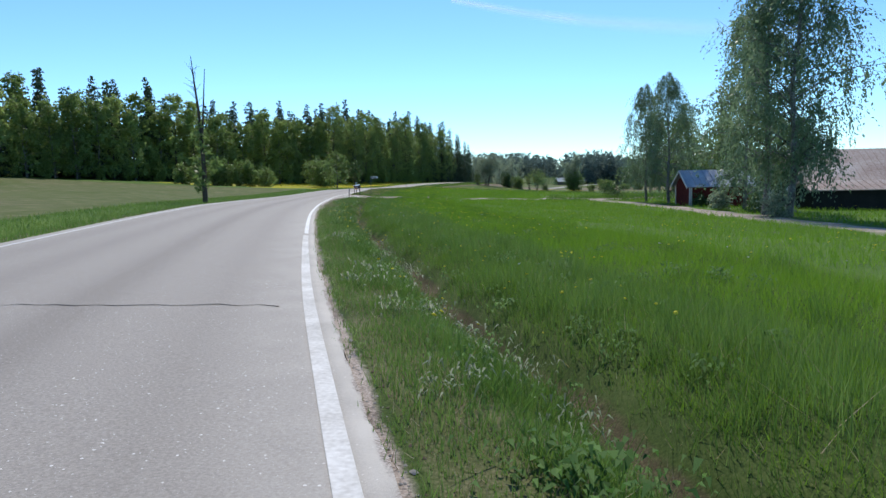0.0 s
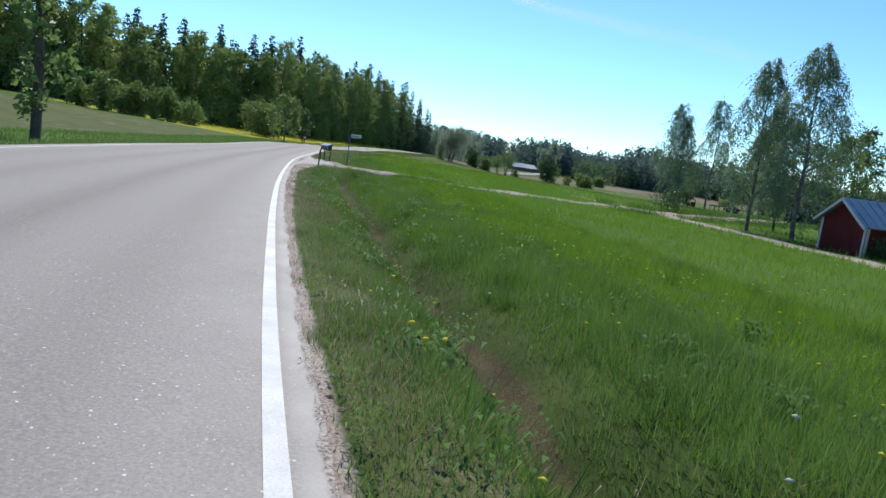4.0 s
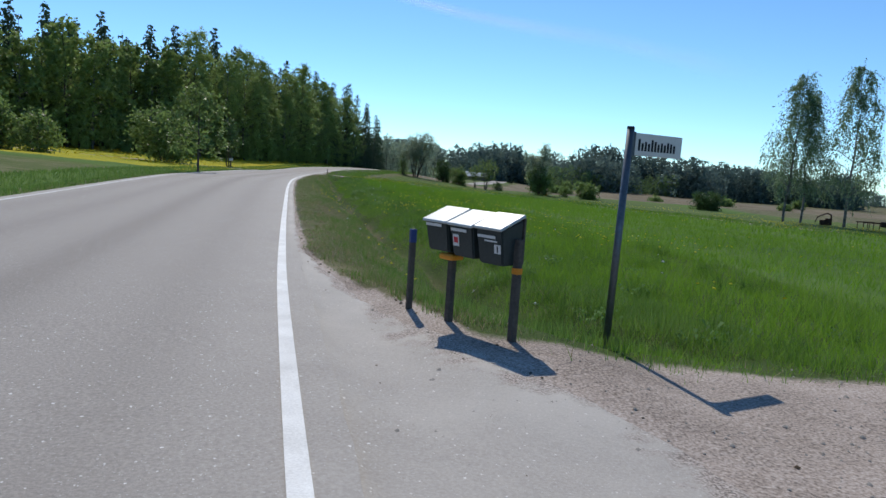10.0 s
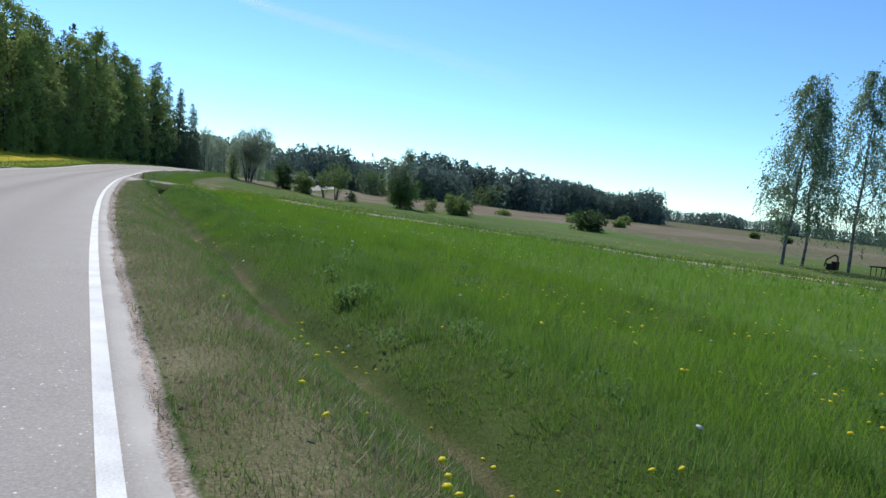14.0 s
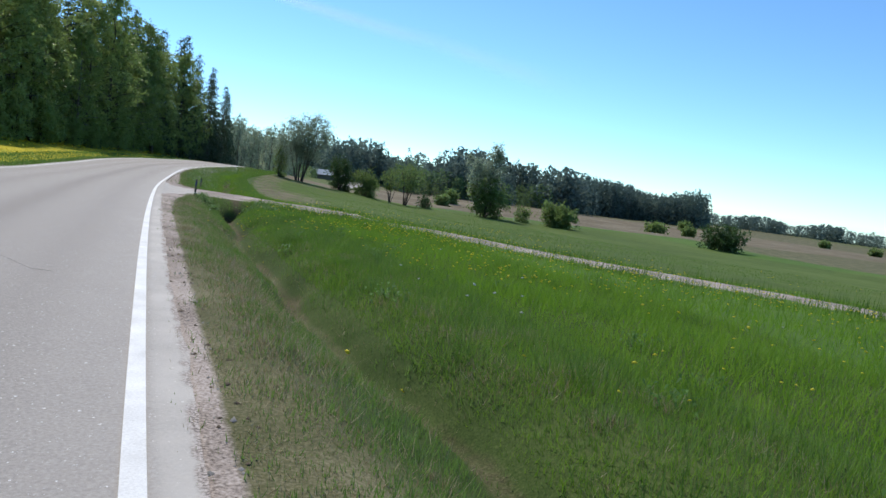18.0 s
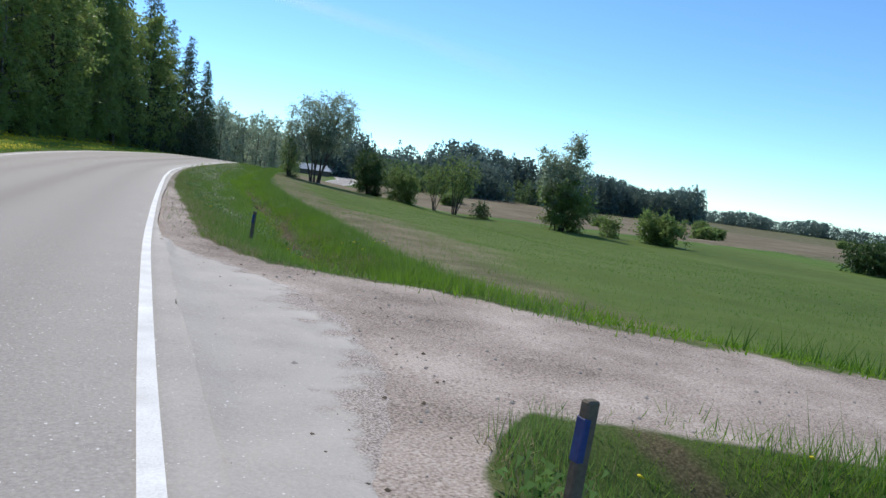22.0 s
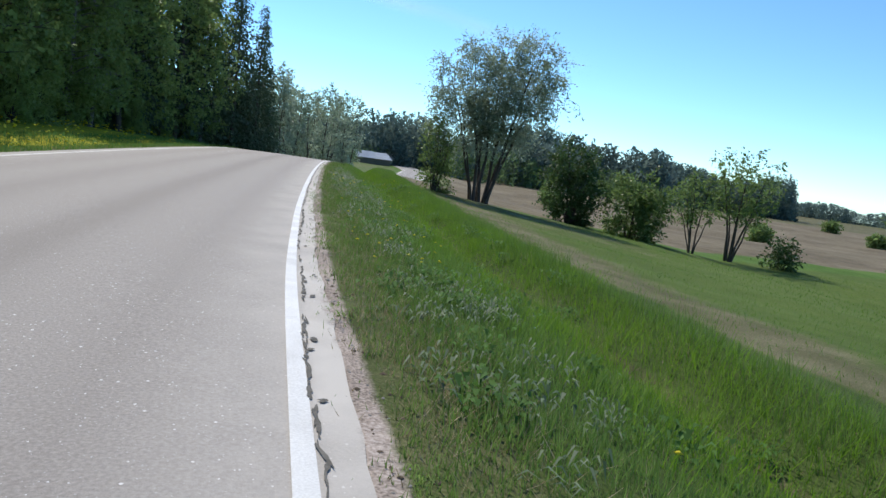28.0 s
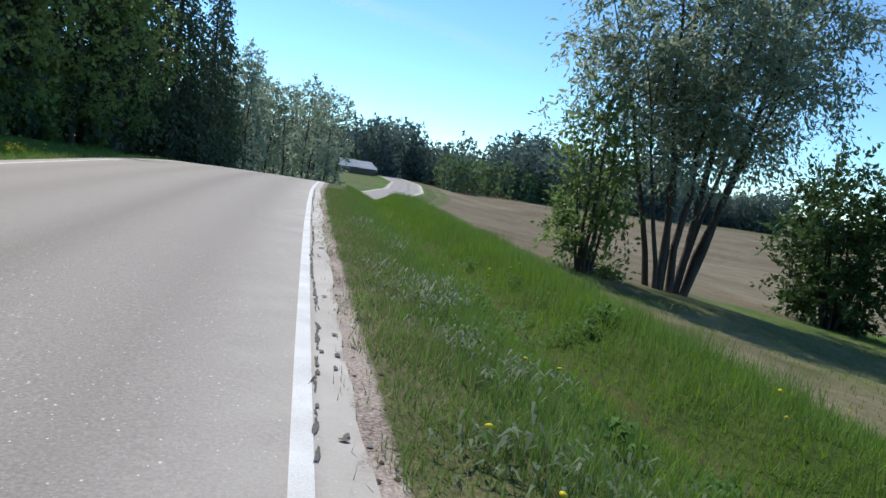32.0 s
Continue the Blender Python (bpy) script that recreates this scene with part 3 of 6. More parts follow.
def land_z(x, y):
    x, y = np.asarray(x, float), np.asarray(y, float)
    s, rz = offset(x, y), road_z(np.clip(y, -160, 590))
    d = ditch_at(y)
    drive = np.minimum(near_strip(DRIVE_1, x, y), near_strip(DRIVE_2, x, y))
    fill = 1 - step(1.0, 1.75, drive)
    verge = np.interp(s, [0.05, 0.15, 0.55, 0.9], [-0.07, -0.02, -0.03, -0.06])
    brink = np.maximum(0.8, gravel_edge(y) + 0.05)
    slope_in = -0.06 - 0.46 * step(0, 1, (s - brink) / np.maximum(d - 0.15 - brink, 0.25))
    slope_out = -0.52 + 0.24 * step(0, 1, (s - d - 0.15) / 0.9)
    near = np.where(s < np.minimum(brink + 0.1, d), verge, np.where(s < d, slope_in, slope_out))
    near = near - 0.34 * np.exp(-((s - d) / 0.22) ** 2) * (0.75 + 0.25 * np.sin(y * 2.3) * np.sin(y * 0.9)) * (1 - 0.6 * step(140, 150, y))
    near_field = np.interp(s, [3.5, 28, 45, 100, 250], [0.0, -0.87, -1.2, -2.0, -3.0])
    low_field = np.interp(s, [3.5, 7.5, 21, 37, 60, 100, 250], [0.0, -0.45, -2.0, -2.35, -2.7, -3.0, -3.2])
    k = step(112, 165, y)
    right = near + np.where(s > 3.5, near_field * (1 - k) + low_field * k, 0)
    right = right * (1 - fill) + fill * np.where(s < 8, -0.075 - 0.02 * np.clip(s, 0, 8), right + 0.05)
    right = right + 0.1 * step(45.2, 46.6, y) * (1 - step(49.5, 51, y)) * step(0.7, 1.2, s) * (1 - step(1.9, 2.7, s))
    left_s = -s - 6.0
    left = np.interp(left_s, [0.2, 0.6, 1.2, 2.2, 3.2, 20, 45, 100, 200, 400], [-0.07, -0.05, -0.1, -0.32, 0.0, 0.75, 2.2, 5.5, 13, 18])
    side = 1 - step(1.0, 1.8, near_strip(DRIVE_3, x, y))
    left = left * (1 - side) + side * np.maximum(left, -0.06 + 0.035 * left_s)
    fall = step(190, 260, y)
    left = left * (1 - fall) + fall * np.interp(left_s, [0.2, 3, 30, 100, 400], [-0.07, -0.2, 0.5, 3, 14])
    z = rz + banking(s, y) + np.where(s > 0.05, right, np.where(left_s > 0.2, left, -0.07))
    for hx, hy in HOLLOWS:
        z = z - 0.52 * np.exp(-((x - hx) ** 2 + (y - hy) ** 2) / 0.12)
    # the wide valley: past the trees the land lies level, then climbs to the far woods
    far = step(60, 150, s) * 1.0
    dist = np.hypot(x + 25, y - 100)
    knoll = 11.0 * np.exp(-(((x - 66) / 30) ** 2 + ((y - 422) / 40) ** 2))
    flat = -5.6 - 6.2 * step(90, 420, dist) - 0.03 * np.clip(dist - 760, 0, 3000) - 0.012 * np.clip(x - 200, 0, 600) + knoll
    far = np.maximum(far, step(230, 330, y) * step(6, 26, s))
    z = z * (1 - far) + flat * far
    z = z + (1 - far) * step(600, 1500, dist) * 8 * step(30, 200, np.abs(s))
    return z + np.where((s > 3.8) | (left_s > 4), wobble(x, y, 0.05, 0.5), 0) * step(3.8, 6, np.abs(s + 3) - 3)


def z_at(x, y):
    return float(land_z(np.array([x]), np.array([y]))[0])


# ---- the ground: one sheet to the horizon ----
S_STEPS = np.concatenate([-np.geomspace(2500, 60, 26), np.linspace(-56, -12, 34), np.linspace(-11.5, -6.3, 21), [-6.05, -4.5, -3, -1.5, 0.0, 0.1, 0.2],
                          np.linspace(0.28, 5.5, 52), np.linspace(5.8, 16, 24), np.linspace(17, 62, 46), np.geomspace(64, 2600, 34)])
Y_STEPS = np.concatenate([-np.geomspace(900, 22, 14), np.arange(-20, 41.5, 0.65), np.arange(41.7, 46, 0.13), np.arange(46.4, 111.5, 0.65), np.arange(111.7, 115.6, 0.13), np.arange(116, 190, 0.65), np.arange(190, 262, 2.5), np.geomspace(264, 3200, 40)])
gs, gy = np.meshgrid(S_STEPS, Y_STEPS)
gx = line_x(np.clip(gy, -160, 599)) + gs * stretch(np.clip(gy, -160, 599))
gz = land_z(gx, gy)
nr, nc = gs.shape
idx = np.arange(nr * nc).reshape(nr, nc)
quads = np.stack([idx[:-1, :-1], idx[:-1, 1:], idx[1:, 1:], idx[1:, :-1]], -1).reshape(-1, 4)
dd = ditch_at(gy)




# thatch where blades stand dense, darkened for the shade among them
cover = {"shaded_thatch": 0.85 * step(0.15, 0.26, gs) * (1 - step(8.0, 10.5, gs)) * (1 - step(200, 206, gy))}
crop_right = step(0, 1, (gs - dd - 1.3) / 0.8) * step(0, 6, gy - (119 - 0.95 * (gx + 27))) * (1 - step(0, 3, gy - (174 + 0.05 * gs))) * (1 - step(55, 62, gs))
crop_left = step(9.5, 10.5, -gs) * (1 - step(80, 90, gy)) * (1 - step(60, 75, -gs))
cover["crop"] = np.maximum(crop_right * 0.9, crop_left)
cover["dry"] = np.maximum.reduce([(1 - step(0.8, 2.2, gs)) * step(0.2, 0.4, gs) * (0.5 + 0.25 * step(30, 50, gy) * (1 - step(116, 130, gy))), 0.5 * (1 - step(0, 0.35, np.abs(gs - dd))) * step(0, 1, gs), 0.9 * step(64, 80, gs + 0.02 * gy) * step(60, 120, gy) * (1 - step(240, 420, gs)), 0.8 * crop_right * (1 - step(1.0, 5.0, gs - dd - 1.2)), 0.5 * crop_left, 0.55 * step(200, 212, gy) * step(0.2, 2, gs), 0.5 * step(205, 215, gy) * step(6.5, 9, -gs)])
cover["soil"] = np.maximum.reduce([0.95 * step(0, 4, gy - (176 + 0.1 * gs)) * step(4.4, 6.2, gs) * (1 - step(330, 400, gy)) * (1 - step(150, 220, gs)), 0.5 * step(0, 1, gs - dd - 1.4) * (1 - step(4.5, 8, gs - dd)) * step(122, 128, gy) * (1 - step(138, 146, gy)), 0.45 * step(4.0, 5.2, gs) * (1 - step(12, 16, gs)) * step(160, 168, gy)])
muddy = (1 - 0.2 * step(18, 30, gy) - 0.3 * step(46, 52, gy) * (1 - step(106, 112, gy)) + 0.2 * step(112, 122, gy) - 0.4 * step(142, 150, gy)) * (0.85 + 0.2 * np.sin(gy * 1.3 + np.sin(gy * 0.5)))
cover["mud"] = np.maximum.reduce([1.05 * (1 - step(0.06, 0.32, np.abs(gs - dd))) * step(0, 1, gs) * muddy] + [1.0 * np.exp(-((gx - hx) ** 2 + (gy - hy) ** 2) / 0.2) for hx, hy in HOLLOWS])
cover["yellow"] = 0.78 * step(88, 96, gy) * (1 - step(188, 196, gy)) * step(7.6, 9.0, -gs) * (1 - step(34, 50, -gs))
cover["gravel"] = np.maximum.reduce([1 - step(0.85, 1.1, near_strip(DRIVE_1, gx, gy)), 1 - step(0.85, 1.1, near_strip(DRIVE_2, gx, gy)), 1 - step(0.6, 1.2, near_strip(SHED_ROAD, gx, gy)), 1 - step(0.8, 1.1, near_strip(DRIVE_3, gx, gy)), step(0.0, 0.08, gs) * (1 - step(0, 0.22, gs - gravel_edge(gy))), step(6.0, 6.2, -gs) * (1 - step(6.4, 6.7, -gs))])
cover["mud"] = np.maximum(cover["mud"] * (1 - np.minimum(cover["gravel"], 1)), np.maximum.reduce([1.0 * np.exp(-((gx - hx) ** 2 + (gy - hy) ** 2) / 0.2) for hx, hy in HOLLOWS]))
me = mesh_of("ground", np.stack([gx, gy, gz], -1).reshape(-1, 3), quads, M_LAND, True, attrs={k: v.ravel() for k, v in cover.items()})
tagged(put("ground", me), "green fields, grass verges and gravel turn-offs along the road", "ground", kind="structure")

# ---- the road ----


def rim_at(y):
    """How far the asphalt reaches past the edge line."""
    return np.interp(y, [-20, 8, 24, 40, 60, 80, 90, 108, 120, 124, 130, 136, 146, 190], [0.2, 0.21, 0.2, 0.26, 0.23, 0.22, 0.29, 0.29, 0.24, 0.12, 0.12, 0.2, 0.27, 0.27])


def strip(name, s_cols, ys, lift, mat, attrs=None, ragged=0.0):
    ss, yy = np.meshgrid(s_cols, ys)
    if ragged:
        ss = np.where(ss > 0.06, 0.06 + (ss - 0.06) * (rim_at(yy) - 0.06) / 0.18, ss)
        ss[:, -1] += ragged * (np.sin(ys * 1.1) * 0.6 + np.sin(ys * 5.7 + 1) * 0.3 + rng.normal(size=len(ys)) * 0.3)
    xx = at_offset(ss, yy)
    zz = road_z(yy) + banking(ss, yy) + lift + 0.035 * (1 - ((ss + 3.0) / 3.3).clip(-1, 1) ** 2)
    i = np.arange(ss.size).reshape(ss.shape)
    f = np.stack([i[:-1, :-1], i[:-1, 1:], i[1:, 1:], i[1:, :-1]], -1).reshape(-1, 4)
    return mesh_of(name, np.stack([xx, yy, zz], -1).reshape(-1, 3), f, mat, True, attrs={k: fn(ss, yy).ravel() for k, fn in (attrs or {}).items()})


ys_road = np.concatenate([np.arange(-150, -20, 2.0), np.arange(-20, 190, 0.25), np.arange(190, 480, 2.0)])
cols = np.concatenate([[-6.4], np.linspace(-6.3, 0.06, 27), [0.1, 0.14, 0.17, 0.2, 0.22, 0.24]])
wear = lambda s, y: np.maximum.reduce([k * np.exp(-((s + c + 0.12 * np.sin(y * 0.11)) / w) ** 2) for c, k, w in ((0.95, 0.35, 0.3), (2.35, 1.0, 0.34), (3.9, 0.6, 0.35), (5.2, 0.4, 0.3))])  # noqa: E731
dusty = lambda s, y: np.clip((0.9 - 0.8 * step(34, 40, y) * (1 - step(50, 56, y)) - 0.5 * step(110, 113, y) * (1 - step(120, 124, y))) * step(0.03, 0.14, s) + (0.55 + 0.5 * step(138, 150, y) - 0.2 * step(8, 30, y)) * step(-1.0, 0.0, s) + 0.5 * step(-5.6, -6.1, s), 0, 1.6)  # noqa: E731
gritty = lambda s, y: 0.62 * step(0.35, 1.0, (s - 0.06) / (rim_at(y) - 0.06)) * (1 - 0.25 * step(138, 146, y)) * (1 - step(37, 39, y) * (1 - step(50, 52, y)) - step(112, 113, y) * (1 - step(120.5, 122, y))) + 0.42 * step(-6.1, -6.35, s)  # noqa: E731
road = tagged(put("road", strip("road", cols, ys_road, 0.0, M_ASPHALT, {"wear": wear, "dust": dusty, "grit": gritty}, 0.022)), "pale grey worn asphalt country road bending gently", "road", kind="structure")
for y_at, reach in (((37.5, 39.5, 40.6, 41.6, 42.6, 44.0, 45.6, 47.0, 48.4, 50.2, 52), (0.26, 0.46, 0.62, 1.3, 1.9, 2.4, 2.1, 1.4, 0.9, 0.55, 0.26)), ((112, 114.2, 115, 116, 117.8, 119.2, 120.4, 122), (0.26, 0.9, 1.25, 1.65, 1.85, 1.6, 1.15, 0.24))):
    ys = np.linspace(y_at[0], y_at[-1], 60)
    tt = np.linspace(0, 1, 10)
    rim = np.interp(ys, y_at, reach) + 0.04 * np.sin(ys * 9.1) * np.sin(ys * 4.3)
    ss = 0.1 + (rim[:, None] - 0.1) * tt[None, :]
    yy = np.repeat(ys[:, None], 10, 1)
    xx = at_offset(ss, yy)
    zz = np.where(ss < 0.3, road_z(yy) - 0.006, land_z(xx, yy) + 0.008 - 0.03 * tt[None, :] ** 12)
    i = np.arange(600).reshape(60, 10)
    me = mesh_of("apron", np.stack([xx, yy, zz], -1).reshape(-1, 3), np.stack([i[:-1, :-1], i[:-1, 1:], i[1:, 1:], i[1:, :-1]], -1).reshape(-1, 4), M_ASPHALT, True, attrs={"wear": np.full(600, 0.1), "dust": (0.55 + 0.7 * tt[None, :] + 0 * ss).ravel(), "grit": (0.1 + 0.62 * step(0.35, 1.0, tt)[None, :] + 0.12 * np.sin(ys * 2.3)[:, None] + 0 * ss).ravel()})
    tagged(put("pavement_apron", me), "dusty asphalt apron where a gravel turn-off joins the road", "pavement", kind="structure")
ys_line = np.concatenate([np.arange(-150, -20, 2.0), np.arange(-20, 190, 0.5), np.arange(190, 480, 2.0)])
tagged(put("trim_edge_line", strip("edge_line", [-0.05, 0.05], ys_line[ys_line > 3.6], 0.006, M_LINE)), "white painted edge line on the asphalt", "road marking", kind="structure")
tagged(put("trim_edge_line", strip("edge_line", [-6.05, -5.95], ys_line, 0.006, M_LINE)), "white painted edge line on the asphalt", "road marking", kind="structure")
tagged(put("trim_edge_line", strip("edge_line", [-0.06, 0.06], ys_line[ys_line < 3.8], 0.005, M_WORN)), "worn white edge line rubbed down to the asphalt", "road marking", kind="structure")

# ---- trees ----


def crown_points(n, cx, cy, z0, z1, r, shape=0.5, hollow=0.55, lumps=9):
    """Points in clumps through a crown between heights z0 and z1; shape: where it is widest."""
    c = []
    for _ in range(lumps):
        h = rng.uniform(0.06, 0.97)
        prof = (h / shape if h < shape else (1 - h) / (1 - shape)) ** 0.6
        a, d = rng.uniform(0, 2 * np.pi), r * prof * rng.uniform(0.3, 0.85)
        c.append((cx + d * np.cos(a), cy + d * np.sin(a), z0 + h * (z1 - z0), r * rng.uniform(0.28, 0.5) * (0.45 + 0.55 * prof)))
    c = np.array(c)
    pick = rng.choice(lumps, n, p=c[:, 3] ** 2 / (c[:, 3] ** 2).sum())
    d = rng.normal(size=(n, 3))
    d /= np.linalg.norm(d, axis=1, keepdims=True)
    rad = c[pick, 3] * rng.uniform(hollow, 1.08, n) ** 0.6
    return c[pick, :3] + d * rad[:, None] * (1, 1, 0.85), c


def grow(name, height, radius, leaf, mat_leaf, mat_bark, limbs=36, subs=5, twigs=4, per=8, base=0.2, shape=0.35, hang=0.5, twig=0.8, rise=0.7, sag=0.5, stems=None, girth=0.012, aspect=0.55, lean=0.02, power=0.7, fine=True):
    """Stems with limbs that arch outwards, branches on the limbs, and leaves strung along the twigs."""
    stems = stems or [((0, 0), (rng.normal() * lean * height, rng.normal() * lean * height, height))]
    rods, points, leads = [], [], []
    up = np.array((0.0, 0.0, 1.0))
    for (fx, fy), top in stems:
        foot, h, k = np.array((fx, fy, -0.15)), top[2], np.linspace(0, 1, 8)
        reach = np.array(top, float) - foot
        curve = np.stack([foot[0] + reach[0] * k ** 1.25, foot[1] + reach[1] * k ** 1.25, foot[2] + reach[2] * k], 1)
        curve[1:-1, :2] += rng.normal(size=(6, 2)) * 0.007 * h
        r0 = girth * h
        rods += [(curve[i], curve[i + 1], r0 * (1 - i / 7.4), r0 * (1 - (i + 1) / 7.4)) for i in range(7)]
        t = base + (0.98 - base) * (np.arange(limbs) + rng.uniform(0, 1, limbs)) / limbs
        q = (t - base) / (1 - base)
        full = np.where(q < shape, 0.7 + 0.3 * q / shape, ((1 - q) / (1 - shape)).clip(0, 1) ** power) + 0.06
        L = radius * full * rng.uniform(0.65, 1.2, limbs)
        a = 2.4 * np.arange(limbs) + rng.normal(size=limbs) * 0.5
        S = np.stack([np.interp(t, k, curve[:, i]) for i in range(3)], 1)
        O = np.stack([np.cos(a), np.sin(a), 0 * a], 1)

        def limb(i, u):
            return S[i] + O[i] * (L[i] * u)[:, None] + up * (L[i] * (rise * u - sag * u * u))[:, None]

        every = np.arange(limbs)
        joints = [limb(every, np.full(limbs, u)) for u in (0, 0.4, 0.75, 1)]
        thick = r0 * 0.36 * (1.1 - t)
        for i in range(limbs):
            rods += [(joints[j][i], joints[j + 1][i], thick[i] * (1 - 0.3 * j), thick[i] * (0.7 - 0.3 * j)) for j in range(3)]
        i = np.repeat(every, subs)
        A = limb(i, rng.uniform(0.2, 1, len(i)) ** 0.8)
        D = O[i] * rng.uniform(0.2, 1, (len(i), 1)) + rng.normal(size=(len(i), 3)) * 0.55 + up * 0.25 * rise
        D /= np.linalg.norm(D, axis=1, keepdims=True)
        ln = (0.3 * L[i] + 0.22) * rng.uniform(0.6, 1.3, len(i))
        if fine:
            rods += [(A[j], A[j] + D[j] * ln[j], thick[i[j]] * 0.35, 0.004) for j in range(len(i))]
        j = np.repeat(np.arange(len(i)), twigs)
        T = A[j] + D[j] * (ln[j] * rng.uniform(0.15, 1, len(j)))[:, None]
        G = 0.6 * D[j] + rng.normal(size=(len(j), 3)) * 0.5 - up * hang
        G /= np.linalg.norm(G, axis=1, keepdims=True)
        tl = twig * rng.uniform(0.5, 1.3, len(j))
        m = np.repeat(np.arange(len(j)), per)
        w = (np.tile(np.arange(per), len(j)) + rng.uniform(0, 1, len(m))) / per
        P = T[m] + G[m] * (tl[m] * w)[:, None] - up * (hang * 0.3 * tl[m] * w * w)[:, None] + rng.normal(size=(len(m), 3)) * 0.25 * leaf
        points.append(P)
        leads.append(0.7 * G[m] - up * 0.3 * hang)
    points, leads = np.concatenate(points), np.concatenate(leads)
    points[:, 2] = np.maximum(points[:, 2], 0.03 + 0.02 * height * rng.random(len(points)))
    return mesh_of(name + "_trunk", *tubes(rods, 5 if fine else 4), mat_bark, True), mesh_of(name + "_crown", *leaf_cards(points, leaf, aspect=aspect, lead=leads), mat_leaf)


def fan(n, width, h0, h1, foot=0.15, long=1.0):
    """Feet and tops of n stems that spread from one stool."""
    a = 2.4 * np.arange(n) + rng.uniform(0, 1, n)
    d = width / 2 * np.sqrt((np.arange(n) + 0.4) / n)
    return [((foot * np.cos(b), foot * np.sin(b)), (long * r * np.cos(b), r * np.sin(b), h1 - (h1 - h0) * (r / (width / 2)) ** 2 * rng.uniform(0.7, 1.2))) for b, r in zip(a, d)]


def spruce_meshes(name, height, radius, mat, whorls=26, bare=0.06, bark=None, fine=1.0):
    """A spruce: whorls of drooping branches, each hung with twigs."""
    rods = [((0, 0, -0.15), (0, 0, height * 0.97), 0.013 * height, 0.01)]
    pts, size = [], []
    for k in range(whorls):
        t = min(max(bare + (1 - bare) * (k + rng.uniform(-0.3, 0.3)) / whorls, bare), 0.985)
        r = radius * (1 - t) ** 0.75 * rng.uniform(0.8, 1.12) + 0.15
        for a in rng.uniform(0, 2 * np.pi, max(5, int(7 * (1 - t) + 5))):
            rr = r * rng.uniform(0.7, 1.1)
            m = max(3, int((3 + 5 * rr / radius) * fine ** 1.5))
            u = np.linspace(0.25, 1, m) + rng.uniform(-0.05, 0.05, m)
            drop = rr * (0.42 * u + 0.1 * np.sin(u * 3)) + rng.uniform(0, 0.25, m)
            pts.append(np.stack([np.cos(a) * rr * u, np.sin(a) * rr * u, t * height - drop], 1) + rng.normal(size=(m, 3)) * (0.1 + 0.08 * (fine > 1)))
            size.append((0.35 + 0.30 * rr / radius * np.ones(m)) / fine)
    pts, size = np.concatenate(pts), np.concatenate(size)
    out = np.stack([pts[:, 0], pts[:, 1], np.zeros(len(pts))], 1)
    out /= np.linalg.norm(out, axis=1, keepdims=True) + 1e-6
    d = out * rng.uniform(0.1, 0.9, (len(pts), 1)) + rng.normal(size=(len(pts), 3)) * 0.35 - (0, 0, 0.75)
    d /= np.linalg.norm(d, axis=1, keepdims=True)
    e = np.cross(d, rng.normal(size=(len(pts), 3)))
    e /= np.linalg.norm(e, axis=1, keepdims=True) + 1e-9
    s = (size * rng.uniform(0.8, 1.5, len(pts)))[:, None]
    V = np.stack([pts, pts + d * s * 0.5 + e * s * 0.42, pts + d * s * 1.1, pts + d * s * 0.5 - e * s * 0.42], 1).reshape(-1, 3)
    tv, tf = tubes(rods, 6)
    return mesh_of(name + "_trunk", tv, tf, bark or M_BARK, True), mesh_of(name + "_crown", V, np.arange(len(V)).reshape(-1, 4), mat)


def plant(name, meshes, x, y, label, category="tree", group="", scale=1.0, turn=None, crown="crown", sink=0.05):
    ob = new(name)
    ob.matrix_basis = pose(x, y, z_at(x, y) - sink, 0, 0, rng.uniform(0, 360) if turn is None else turn) @ Matrix.Diagonal((scale, scale, scale * rng.uniform(0.95, 1.05) if turn is None else scale, 1))
    tagged(ob, label, category, group)
    put("trunk", meshes[0], ob)
    put(crown, meshes[1], ob)
    return ob


# the wood on the rising ground: mixed birch, aspen and spruce
WOOD = [grow("wood_birch", 14.5, 3.1, 0.36, M_LEAF_FOREST, M_BIRCH, 30, 5, 4, 6, 0.08, 0.35, 0.6, 1.1, aspect=0.75, fine=False) for _ in range(3)]
WOOD += [grow("wood_aspen", 16.5, 3.2, 0.36, M_LEAF_FOREST, M_BARK, 34, 5, 4, 6, 0.1, 0.4, 0.3, 0.9, rise=0.9, aspect=0.75, fine=False) for _ in range(2)]
WOOD += [grow("wood_sallow", 8, 1.7, 0.32, M_LEAF_FOREST, M_BARK, 10, 4, 4, 4, 0.03, 0.4, 0.2, 0.8, stems=fan(5, 3.4, 5, 8), aspect=0.75, fine=False)]
NEAR_WOOD = [grow("near_birch", 16, 3.0, 0.21, M_LEAF_FOREST, M_BIRCH, 44, 6, 5, 8, 0.1, 0.35, 0.8, 1.1, aspect=0.7), grow("near_aspen", 18, 3.2, 0.21, M_LEAF_FOREST, M_BARK, 48, 6, 5, 8, 0.1, 0.4, 0.4, 0.9, rise=0.9, aspect=0.7)]
NEAR_BUSH = grow("near_sallow", 8, 1.7, 0.2, M_LEAF_FOREST, M_BARK, 12, 5, 4, 6, 0.02, 0.4, 0.2, 0.8, stems=fan(6, 3.4, 5, 8), aspect=0.7, fine=False)
SPRUCE = [spruce_meshes("spruce", 20, 3.3, M_NEEDLE, 36), spruce_meshes("spruce", 18, 3.4, M_NEEDLE, 33), spruce_meshes("spruce", 22, 3.2, M_NEEDLE, 40)]
NEAR_SPRUCE = spruce_meshes("near_spruce", 22, 4.5, M_NEEDLE, 50, 0.03, fine=2.0)
